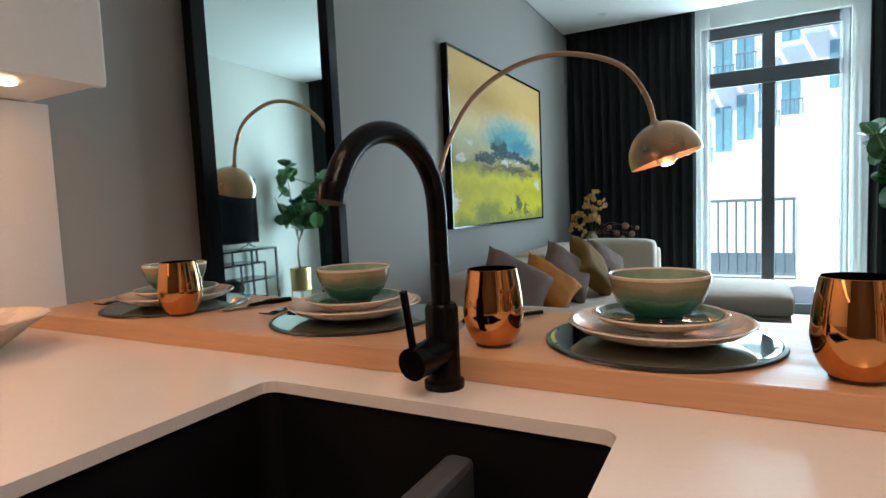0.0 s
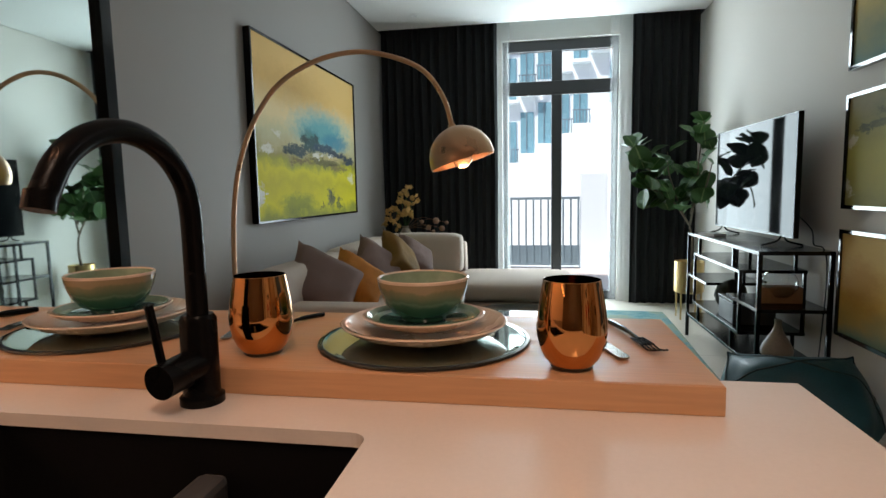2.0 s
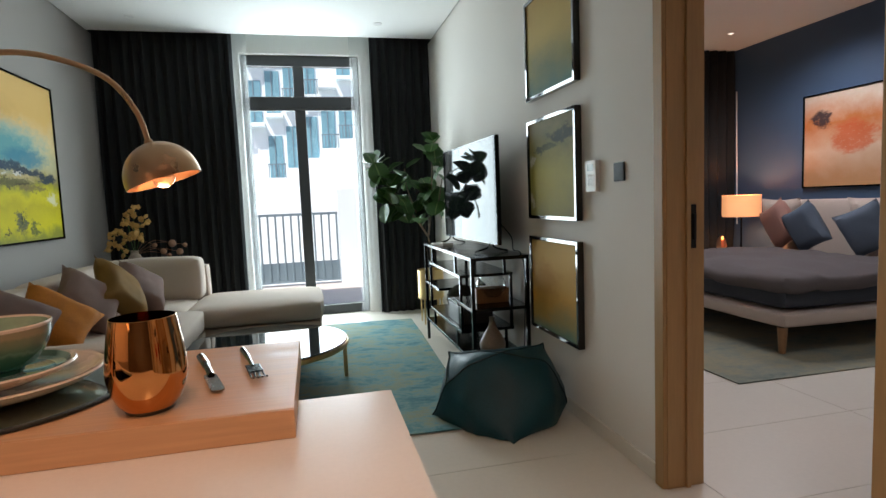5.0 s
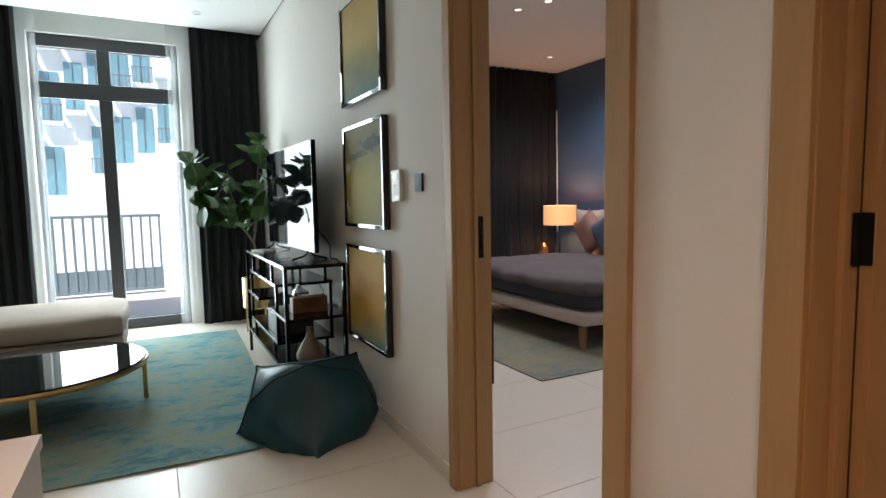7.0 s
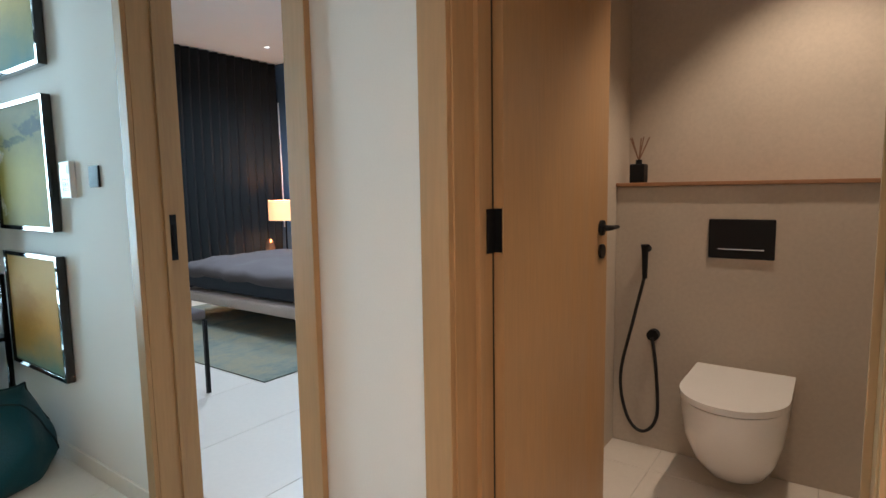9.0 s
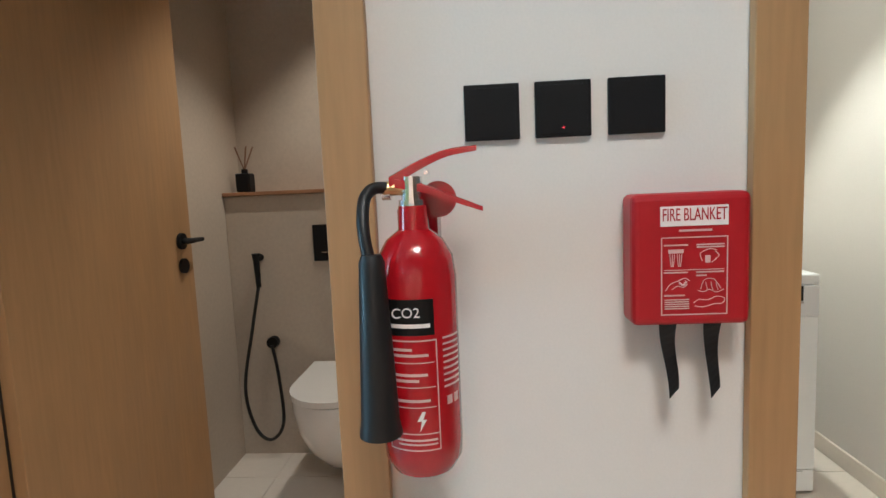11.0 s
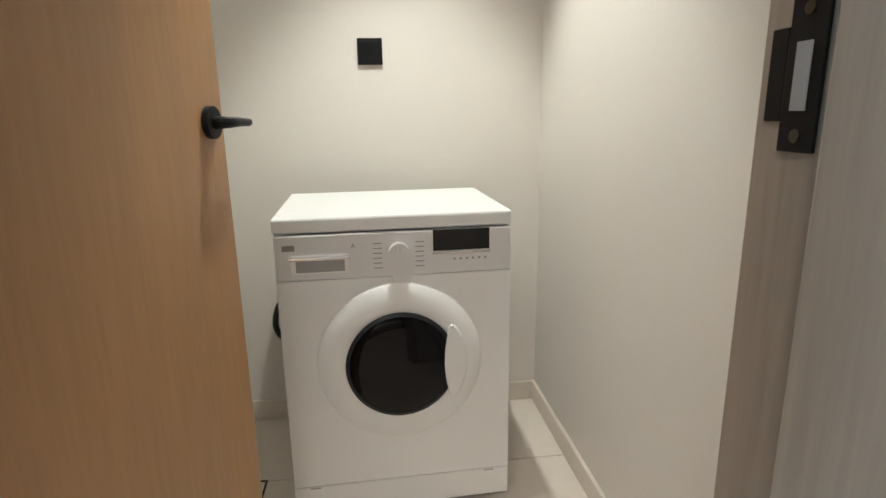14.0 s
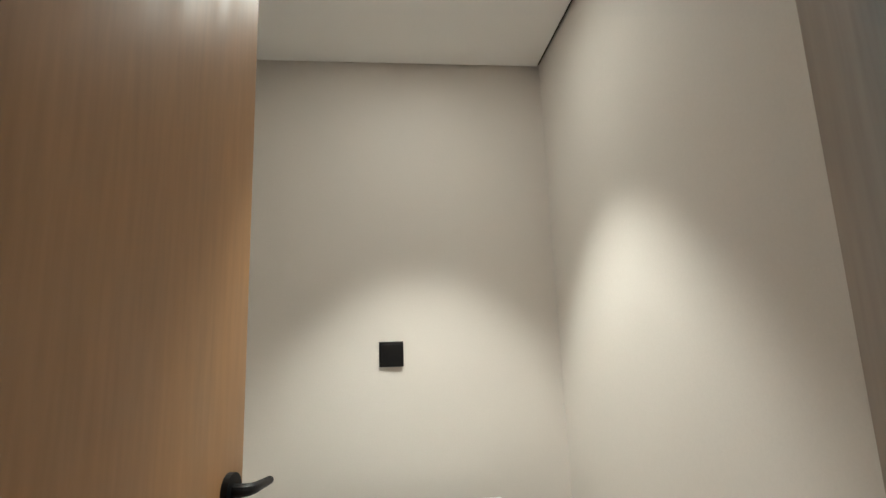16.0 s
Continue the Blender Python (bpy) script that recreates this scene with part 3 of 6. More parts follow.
structure("wall_utility_south", box(D, UX1 + 0.1, UY0 - 0.1, UY0, 0, 2.5), M["wall"], "cream painted utility room wall")
structure("wall_utility_north", box(D, UX1 + 0.1, UY1, 0.20, 0, 2.5), M["wall"], "cream painted utility room wall")
structure("ceiling_utility", box(D, UX1 - 0.012, UY0 + 0.012, UY1, UC, UC + 0.1), M["ceil"], "white utility room ceiling")
# same near-black filling, shade painted into the utility ceiling's gap
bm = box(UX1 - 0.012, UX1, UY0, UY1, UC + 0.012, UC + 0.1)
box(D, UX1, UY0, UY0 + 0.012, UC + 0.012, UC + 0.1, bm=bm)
structure("trim_utility", bm, M["gap_shade_black"], "near-black strip painted as shade in the ceiling edge gap")


def skirting(name, runs, material=None):
    bm = bmesh.new()
    for x0, x1, y0, y1 in runs:
        box(x0, x1, y0, y1, 0, 0.075, 0.002, bm=bm, seg=1)
    structure(name, bm, material or M["tile"], "beige tiled skirting along the wall")


skirting("baseboard_living", ((-0.012, 0, BED[1] + 0.075, YW), (-0.012, 0, BATH[1] + 0.075, BED[0] - 0.075), (-0.012, 0, UT[1] + 0.07, BATH[0] - 0.07), (XL, XL + 0.012, 2.0, YW)))
skirting("baseboard_utility", ((UX1 - 0.012, UX1, UY0 + 0.012, UY1), (D, UX1, UY0, UY0 + 0.012)))
skirting("baseboard_bedroom", ((BX1 - 0.012, BX1, 1.8, BY1 - 0.05), (D, BX1, BY1 - 0.062, BY1 - 0.05)))


def door_frame(name, y0, y1, material, label, reach, back=None, rebate=0.0):
    """Timber lining of an opening in the east wall, with a narrow architrave standing proud of the wall.
    A rebate widens the rear of the lining, where the leaf sits."""
    ob = thing(name, label, "door frame", (0, 0, 0), kind="structure")
    for s, y in ((-1, y0), (1, y1)):
        wood = back if back and s < 0 else material
        part("jamb", box(-0.006, 0.082 if rebate else 0.16, y, y + s * (g + 0.002), 0, TOP, 0.002), wood, ob)
        if rebate:
            part("rebate", box(0.0825, 0.16, y + s * rebate, y + s * (g + 0.002), 0, TOP, 0.001), wood, ob)
        else:
            part("stop", box(0.075, 0.092, y - s * 0.012, y, 0, TOP, 0.001), wood, ob)
        part("architrave", box(-0.022, -0.002, y + s * 0.004, y + s * reach[s > 0], 0, TOP + 0.06, 0.002), material, ob)
    part("head", box(-0.006, 0.16, y0, y1, TOP, TOP + 0.048, 0.002), material, ob)
    return ob


door_frame("door_frame_1", *BED, M["oak"], "oak veneer doorway lining of the bedroom", (0.088, 0.060))
door_frame("door_frame_2", *BATH, M["oak"], "oak veneer doorway lining of the bathroom", (0.080, 0.080))
door_frame("door_frame_3", *UT, M["oak"], "oak veneer doorway lining of the utility room", (0.056, 0.076), M["greyoak"], 0.022)

# pocket door pull on the bedroom lining
ob = thing("flush_pull", "black recessed pull on the oak door lining", "door pull", (0.105, BED[1], 1.05))
part("plate", box(-0.016, 0.016, -0.006, 0.0, -0.085, 0.085, 0.002), M["blackmatt"], ob)
part("grip", box(-0.004, 0.010, -0.016, -0.006, -0.05, 0.05, 0.003), M["blackmatt"], ob)


def lever(parent, at, side, out):
    """A black lever handle with a round rose. side: the sense along +-x, out: along +-y away from the leaf."""
    x, y, z = at
    rose = part("rose", tube([(x, y, z), (x, y + out * 0.010, z)], 0.026, 24), M["blackmatt"], parent)
    h = part("handle", tube(smooth_path([(x, y + out * 0.008, z), (x, y + out * 0.024, z), (x + side * 0.012, y + out * 0.033, z), (x + side * 0.040, y + out * 0.034, z), (x + side * 0.080, y + out * 0.033, z - 0.001)], 5), [0.011 - 0.0045 * k / 20 for k in range(21)], 12), M["blackmatt"], parent)
    return rose, h


def door_leaf(name, hinge, width, turn, label, keyhole):
    """A leaf hung at the north jamb that swings into the room; its own +x runs from the hinge to the free edge."""
    ob = thing(name, label, "door", (*hinge, 0), turn, kind="structure")
    inset = 0.068 if keyhole else 0.050
    part("leaf", box(0.0, width, 0.0, 0.042, 0.006, TOP - 0.006, 0.0015), M["oak"], ob)
    lever(ob, (width - inset, 0.0, 1.074), 1, -1)
    lever(ob, (width - inset, 0.042, 1.074), 1, 1)
    if keyhole:
        part("keyhole", tube([(width - inset, 0, 0.995), (width - inset, -0.010, 0.995)], 0.024, 20), M["blackmatt"], ob)
    for z in (0.25, 1.113, 2.1):
        h = part("hinge", box(-0.0028, 0.0, 0.004, 0.044, z - 0.052, z + 0.052, 0.0004), M["blackmatt"], ob, "black steel hinge plate")
        part("knuckle", tube([(-0.007, 0.046, z - 0.052), (-0.007, 0.046, z + 0.052)], 0.007, 10), M["blackmatt"], h)
        jy = 0.021 if keyhole else 0.0345
        part("hinge", box(-0.040, -0.005, jy, jy + 0.0028, z - 0.052, z + 0.052, 0.0004), M["blackmatt"], ob, "black steel hinge plate")
    if keyhole:
        # thin black strip along the full height of the hinge edge
        part("seal", box(-0.011, -0.0035, 0.025, 0.0305, 0.01, TOP - 0.01), M["rubber"], ob)
    return ob


door_leaf("door_2", (0.162, 1.415), 0.755, 1.0, "open oak veneer bathroom door with a black lever", True)
door_leaf("door_3", (0.162, -0.016), 0.685, -10.7, "open oak veneer utility door with a black lever", False)
# strike plate of the utility door
ob = thing("strike_plate", "black steel strike plate on the grey oak jamb", "strike plate", (0.112, UT[0] - 0.021, 1.10))
part("plate", box(-0.004, 0.024, 0.0, 0.002, -0.043, 0.043, 0.0008), M["blackmatt"], ob)
part("lip", box(0.024, 0.038, 0.0, 0.002, -0.026, 0.026, 0.0008), M["blackmatt"], ob)
part("keep", box(0.005, 0.016, 0.002, 0.003, -0.020, 0.017), M["recess"], ob)
for z in (-0.034, 0.034):
    part("screw", tube([(0.010, 0.0018, z), (0.010, 0.0030, z)], 0.004, 8), M["steel"], ob)

# ---------------------------------------------------------------- window and balcony
win = thing("window_1", "anthracite aluminium balcony door with a transom light", "window", (0, YW + 0.06, 0), kind="structure")
fr = M["alu"]
for n, b in (("frame", (WX0, WX0 + 0.06, 0, WZ1)), ("frame", (WX1 - 0.06, WX1, 0, WZ1)), ("mullion", (-1.441, -1.331, 0.06, WZ1 - 0.11)), ("frame", (WX0 + 0.06, WX1 - 0.06, WZ1 - 0.11, WZ1)), ("transom", (WX0 + 0.06, WX1 - 0.06, 2.190, 2.325)), ("sill", (WX0 + 0.06, WX1 - 0.06, 0, 0.10))):
    part(n, box(b[0], b[1], 0.0 if n != "transom" else -0.012, 0.07, b[2], b[3], 0.006), fr, win)
part("rail", box(WX0 + 0.06, WX1 - 0.06, -0.02, -0.001, 2.178, 2.212, 0.004), fr, win)
for a, b in ((WX0 + 0.06, -1.441), (-1.331, WX1 - 0.06)):
    for z0, z1 in ((0.10, 2.190), (2.325, WZ1 - 0.11)):
        p = part("pane", box(a, b, 0.03, 0.036, z0, z1), M["pane"], win)
        p.visible_shadow = False


def drape(name, x0, x1, y, z0, z1, folds, deep, material, label, seed, thick=0.004):
    bm = bmesh.new()
    nx, nz = folds * 12, 14
    rows = []
    for j in range(nz + 1):
        z = z0 + (z1 - z0) * j / nz
        row = []
        for i in range(nx + 1):
            u = i / nx
            ph = 2 * math.pi * folds * (u + 0.018 * noise.noise((u * 7 + seed, 0.3 * z, 1)))
            amp = deep * (0.75 + 0.35 * noise.noise((u * folds * 0.9 + seed, z * 0.4, 2.0)))
            row.append(bm.verts.new((x0 + (x1 - x0) * u + 0.25 * amp * math.sin(2 * ph) + 0.01 * noise.noise((u * 5, z, seed)), y + amp * math.sin(ph), z)))
        rows.append(row)
    for a, b in zip(rows, rows[1:]):
        for i in range(nx):
            bm.faces.new((a[i], a[i + 1], b[i + 1], b[i]))
    ob = part(name, bm, material, None, "", True)
    if thick:
        so = ob.modifiers.new("thick", "SOLIDIFY")
        so.thickness = thick
    return tagged(ob, label, "curtain")


for x0, x1, n, s in ((XL + 0.03, -2.00, 13, 1.0), (-0.66, -0.04, 7, 5.0)):
    tagged(drape("curtain", x0, x1, 6.79, 0.012, CEIL + 0.085, n, 0.036, M["curtain"], "heavy charcoal curtain hanging in folds", s), group="curtains at the balcony door")
for x0, x1, n, s in ((-2.07, -1.87, 4, 9.0), (-0.86, -0.60, 5, 11.0)):
    tagged(drape("sheer_curtain", x0, x1, 6.885, 0.012, CEIL + 0.085, n, 0.018, M["sheer"], "white sheer curtain drawn aside at the balcony door", s, 0), group="sheers at the balcony door")

structure("balcony_floor", box(-6, 3.5, YW + 0.25, 9.75, -0.10, -0.02), M["paving"], "pale balcony paving")
structure("ground", box(-400, 400, 9.75, 800, -9.2, -9.0), M["paving"], "pale paved ground far below")
structure("wall_balcony_pier", box(-0.94, 3.5, 9.50, 9.75, -0.1, 1.42), M["render_blued"], "white rendered balcony parapet wall")
rl = thing("balcony_railing", "dark steel balcony railing with upright bars", "railing", (0, 9.55, -0.02))
part("top_rail", box(-5.9, -0.955, -0.025, 0.025, 1.06, 1.10, 0.004), M["railing"], rl)
part("bottom_rail", box(-5.9, -0.955, -0.02, 0.02, 0.05, 0.09, 0.004), M["railing"], rl)
part("kick_panel", box(-5.9, -0.955, -0.008, 0.008, 0.09, 0.36, 0.002), M["railing"], rl)
bmb = box(-0.014, 0.014, -0.022, 0.022, 0.05, 1.06, 0.003, seg=1)
first = part("bar", bmb, M["railing"], rl)
first.matrix_basis = pose(-0.975, 0, 0)
for k in range(1, 44):
    shared("bar", first.data, rl, pose(-0.975 - 0.112 * k, 0, 0))


# white building, its bluish skylight tint carried by the render colour
tb = thing("apartment_building", "white terraced apartment building with dark glazed balconies", "building", (0, 41.5, -9.0))
tw, tr = 1.25, 0.66
gl0 = part("window", box(0.10, tw - 0.20, 0.9, 1.0, 0.0, 3.0), M["farglass"], tb)
ml0 = part("window_frame", box(0.50, 0.56, 0.84, 0.9, 0.0, 3.0), M["railing"], gl0)
rl0 = bmesh.new()
for k in range(6):
    box(0.04 + k * 0.22, 0.10 + k * 0.22, 0.02, 0.07, 0.0, 0.95, bm=rl0)
box(0.0, tw, 0.0, 0.09, 0.93, 1.0, bm=rl0)
bal0 = part("balustrade", rl0, M["railing"], tb)
first = True
for k in range(-16, 26):
    x, z = -2.9 + k * tw, max(12.85 + k * tr, 6.0)
    part("terrace", box(x, x + tw - 0.003, 0.0, 3.0, 0, z, 0.02), M["render_blued"], tb)
    part("wall", box(x, x + tw - 0.003, 1.0, 3.0, z, z + 24 - 0.4 * k, 0.02), M["render_blued"], tb)
    for row in range(4):
        zz = z + row * 4.5
        if row:
            part("balcony", box(x + 0.01, x + tw - 0.02, 0.15 + 0.2 * (k % 2), 1.0, zz - 0.25, zz, 0.02), M["render_blued"], tb)
        if (k + 2 * row) % 6 == 4:
            continue
        if first:
            gl0.matrix_basis = bal0.matrix_basis = pose(x, 0, zz)
            first = False
            continue
        w_ = shared("window", gl0.data, tb, pose(x, 0, zz))
        shared("window_frame", ml0.data, w_, pose(0, 0, 0))
        if (k // 2 + row) % 2:
            shared("balustrade", bal0.data, tb, pose(x, 0.2 * (k % 2), zz))
part("roof", box(-18, 21, 3.0, 12, 0, 34, 0.05), M["render_blued"], tb)


# ---------------------------------------------------------------- kitchen
isl = thing("kitchen_island", "white kitchen island with a quartz worktop and black sink", "kitchen island", (0, 0, 0))
IX0, IX1, IY0, IY1 = XL + 0.004, -1.222, 1.02, 1.752
SX0, SX1, SY0, SY1 = -2.313, -1.781, 1.10, 1.514
part("worktop", slab([(IX0, IY0), (IX1, IY0), (IX1, IY1), (IX0, IY1)], 0.882, 0.90, rounded(SX0, SX1, SY0, SY1, 0.022)[::-1]), M["quartz"], isl)
part("side_panel", box(IX1 - 0.05, IX1 - 0.002, IY0 + 0.03, IY1 - 0.01, 0.0, 0.880, 0.002), M["quartz"], isl)
bm = box(IX0, IX1 - 0.052, IY0 + 0.06, IY1 - 0.03, 0.1, 0.64)
box(IX0, SX0 - 0.03, IY0 + 0.06, IY1 - 0.03, 0.64, 0.880, bm=bm)
box(SX1 + 0.03, IX1 - 0.052, IY0 + 0.06, IY1 - 0.03, 0.64, 0.880, bm=bm)
part("body", bm, M["white"], isl)
part("plinth", box(IX0, IX1 - 0.06, IY0 + 0.12, IY1 - 0.06, 0, 0.1), M["blackmatt"], isl)
bm = bmesh.new()
ra_, rb_ = rounded(SX0 - 0.006, SX1 + 0.006, SY0 - 0.006, SY1 + 0.006, 0.03), rounded(SX0 + 0.004, SX1 - 0.004, SY0 + 0.004, SY1 - 0.004, 0.035)
tp = [bm.verts.new((x, y, 0.8815)) for x, y in ra_]
lo = [bm.verts.new((x, y, 0.665)) for x, y in rb_]
for k in range(len(tp)):
    bm.faces.new((tp[k], tp[(k + 1) % len(tp)], lo[(k + 1) % len(lo)], lo[k]))
bm.faces.new(lo)
sk = part("sink", bm, M["sink"], isl, "black composite double sink")
part("divider", box(-1.998, -1.958, SY0 + 0.004, SY1 - 0.004, 0.668, 0.842, 0.010), M["alu"], sk, "dark grey sink divider")
part("drain", tube([(-2.13, 1.30, 0.666), (-2.13, 1.30, 0.670)], 0.045, 24), M["steel"], sk)

bt = thing("bar_top", "solid oak breakfast bar top resting on the worktop", "bar top", (0, 0, 0.90))
part("slab", box(XL + 0.003, -1.361, 1.617, 1.977, 0.0, 0.038, 0.0015), M["bar"], bt)
part("front_edge", box(XL + 0.003, -1.361, 1.614, 1.6168, 0.0005, 0.0375, 0.0008), M["bar"], bt, "oak lipping along the front")

tap = thing("kitchen_tap", "matt black gooseneck kitchen tap on the worktop", "tap", (-2.038, 1.583, 0.90))
part("base", lathe([(0, 0), (0.029, 0), (0.029, 0.010), (0.024, 0.013), (0.024, 0.115), (0.020, 0.122), (0, 0.122)], 28), M["tapblack"], tap, smooth=True)
nk = [(0, 0, 0.11), (0, 0, 0.19), (0, -0.001, 0.250)] + [(-0.016 * (1 - math.cos(a)) / 2, -0.105 + 0.105 * math.cos(a), 0.250 + 0.103 * math.sin(a)) for a in [radians(q) for q in range(20, 158, 14)]] + [(-0.017, -0.2085, 0.274)]
part("spout", tube(smooth_path(nk, 3), 0.0138, 18), M["tapblack"], tap, smooth=True)
part("nozzle", tube([(-0.017, -0.2055, 0.286), (-0.0172, -0.2105, 0.268)], 0.0150, 18), M["tapblack"], tap, smooth=True)
part("valve", tube([(0, 0.0, 0.056), (-0.010, -0.072, 0.050)], 0.0225, 24), M["tapblack"], tap, smooth=True)
part("handle", tube([(-0.018, -0.052, 0.062), (-0.020, -0.068, 0.148)], 0.0055, 12), M["tapblack"], tap, smooth=True)


def tumbler(at, turn=0):
    ob = thing("tumbler", "polished copper gold stemless tumbler on the oak bar", "tumbler", at, turn, "tumblers on the bar")
    o = [(0, 0.006), (0.0300, 0.006), (0.0375, 0.015), (0.0435, 0.029), (0.0472, 0.047), (0.0475, 0.058), (0.0455, 0.080), (0.0415, 0.105), (0.0385, 0.121)]
    i = [(0.0375, 0.1215), (0.0405, 0.105), (0.0445, 0.080), (0.0465, 0.058), (0.0460, 0.047), (0.0425, 0.030), (0.034, 0.015), (0, 0.010)]
    # dark steel here paints the contact shadow mirrored in the tumbler's base
    part("foot", lathe([(0, 0.0), (0.0245, 0.0), (0.0275, 0.0012), (0.0298, 0.0058), (0, 0.0058)], 56), M["steel"], ob, smooth=True)
    part("cup", lathe(o + i, 56), M["gold"], ob, smooth=True)
    return ob


for p in ((-1.528, 1.674), (-1.990, 1.690), (-2.765, 1.715)):
    tumbler((p[0] - 0.013, p[1], 0.938))


def place_setting(x, y):
    z = 0.938
    ob = thing("place_mat", "round mirrored glass place mat on the oak bar", "place mat", (x, y, z), 0, "place mats on the bar")
    part("mirror", lathe([(0, 0), (0.168, 0), (0.170, 0.003), (0.164, 0.0058), (0.158, 0.0062), (0, 0.0062)], 72), M["matmirror"], ob)
    part("rim", lathe([(0.1685, 0.0006), (0.1725, 0.0016), (0.1715, 0.0048), (0.166, 0.0060)], 72), M["steel"], ob)
    z += 0.0064
    for nm, r, h, mt, lb in (("dinner_plate", 0.136, 0.026, "stoneware", "cream stoneware dinner plate on a mirrored mat"), ("side_plate", 0.100, 0.020, "celadon", "celadon glazed side plate on a dinner plate")):
        ob = thing(nm, lb, "plate", (x, y, z), 0, "plates on the bar")
        part("dish", lathe([(0, 0.001), (r * 0.55, 0.0), (r * 0.62, 0.003), (r * 0.9, h * 0.62), (r, h), (r - 0.002, h + 0.002), (r - 0.006, h + 0.001), (r * 0.86, h * 0.66), (r * 0.62, 0.009), (0, 0.008)], 64), M["stoneware"], ob, smooth=True)
        gz = [(0, 0.0083), (r * 0.62, 0.0093), (r * 0.86, h * 0.66 + 0.0006), (r - 0.008, h + 0.0014)]
        part("glaze", lathe(gz, 64), M[mt], ob, "pale green inner glaze", smooth=True)
        if nm == "side_plate":
            part("glaze_pool", lathe([(0, 0.0088), (r * 0.62, 0.0098), (r * 0.72, 0.0122), (r * 0.73, 0.0123)], 64), M["teal"], ob, "deep teal pooled glaze in the centre", smooth=True)
        z += 0.0175 if nm == "dinner_plate" else 0.0125
    ob = thing("bowl", "green glazed stoneware bowl with a cream rim", "bowl", (x, y, z), 0, "bowls on the bar")
    R, H = 0.0745, 0.068
    part("body", lathe([(0, 0), (0.036, 0), (0.037, 0.005), (0.0515, 0.012), (0.0635, 0.028), (0.0705, 0.046), (0.0735, 0.059), (0.0742, 0.0645)], 56), M["bowlglaze"], ob, smooth=True)
    part("rim", lathe([(0.0742, 0.0645), (R, H), (R - 0.002, H + 0.0015), (R - 0.005, H - 0.001)], 56), M["stoneware"], ob, "cream unglazed rim", smooth=True)
    part("inside", lathe([(R - 0.005, H - 0.001), (0.067, 0.046), (0.058, 0.026), (0.042, 0.013), (0, 0.010)], 56), M["celadon"], ob, smooth=True)


for x, y in ((-1.758, 1.793), (-2.345, 1.805), (-2.90, 1.805)):
    place_setting(x - 0.013, y)


def cutlery(kind, a, b):
    """A black fork, knife or spoon lying from a (handle end) to b (tip)."""
    a, b = Vector((a[0] - 0.013, a[1], 0)), Vector((b[0] - 0.013, b[1], 0))
    L = (b - a).length
    turn = math.degrees(math.atan2(b.y - a.y, b.x - a.x))
    ob = thing(kind, f"matt black steel {kind} lying on the oak bar", kind, (a.x, a.y, 0.9382), turn, "cutlery on the bar")
    part("handle", tube(smooth_path([(0, 0, 0.004), (L * 0.35, 0, 0.007), (L * 0.62, 0, 0.005)], 5), [0.0068 if kind == "knife" else 0.0045] * 6 + [0.0050 if kind == "knife" else 0.0032] * 5, 8), M["black"], ob, smooth=True)
    if kind == "knife":
        part("blade", slab(rounded(L * 0.55, L * 0.98, -0.010, 0.008, 0.0085), 0.002, 0.0045), M["blade"], ob, "bright steel blade")
    elif kind == "fork":
        part("neck", box(L * 0.58, L * 0.78, -0.011, 0.011, 0.004, 0.0065, 0.001), M["black"], ob)
        for k in range(4):
            y = -0.0093 + 0.0062 * k
            part("tine", tube(smooth_path([(L * 0.76, y, 0.005), (L * 0.88, y, 0.003), (L, y, 0.009)], 4), 0.0014, 6), M["black"], ob)
    else:
        part("head", lathe([(0, 0.001), (0.012, 0.003), (0.019, 0.008), (0.018, 0.009), (0.011, 0.005), (0, 0.003)], 20, at=(L * 0.84, 0, 0)), M["black"], ob, smooth=True)


cutlery("fork", (-1.446, 1.930), (-1.398, 1.735))
cutlery("knife", (-1.510, 1.905), (-1.449, 1.705))
cutlery("spoon", (-1.992, 1.940), (-2.055, 1.800))
cutlery("knife", (-2.120, 1.925), (-2.090, 1.745))
cutlery("fork", (-2.560, 1.930), (-2.545, 1.745))
cutlery("spoon", (-2.50, 1.930), (-2.490, 1.760))
cutlery("knife", (-2.640, 1.930), (-2.69, 1.76))
cutlery("fork", (-3.12, 1.88), (-3.10, 1.72))
ob = thing("serving_bowl", "wide cream stoneware bowl on the worktop", "bowl", (-3.02, 1.40, 0.90))
part("body", lathe([(0, 0), (0.055, 0), (0.058, 0.006), (0.11, 0.045), (0.150, 0.072), (0.148, 0.074), (0.105, 0.05), (0.05, 0.012), (0, 0.010)], 48), M["stoneware"], ob, smooth=True)

cab = thing("wall_cabinet", "white lacquered kitchen wall cabinet with a light strip", "cabinet", (0, 0, 1.465))
part("body", box(XL + 0.002, -2.925, -0.88, 1.680, 0.0, 0.95, 0.002), M["white"], cab)
for k in range(4):
    y = -0.86 + k * 0.632
    part("door", box(-2.923, -2.903, y + 0.002, y + 0.628, -0.012, 0.95, 0.002), M["white"], cab)
part("light_strip", box(-3.06, -3.03, -0.85, 1.55, -0.008, -0.001), M["led"], cab, "warm glowing light strip")
structure("backsplash", box(XL, XL + 0.012, -0.93, 1.715, 0.90, 1.462), M["quartz"], "white quartz splashback")

# ---------------------------------------------------------------- living room: west wall
mi = thing("wall_mirror", "tall mirror in a black frame on the taupe wall", "mirror", (XL + 0.032, 2.54, 0.06), 1.3)
mi.matrix_world = pose(XL + 0.032, 2.54, 0.06, 0, -0.4, 1.3)
my0, my1, mz = -0.415, 0.335, 2.35
part("glass", box(0.012, 0.018, my0 + 0.03, my1 - 0.03, 0.03, mz - 0.03), M["mirror"], mi, "clear silvered mirror glass")
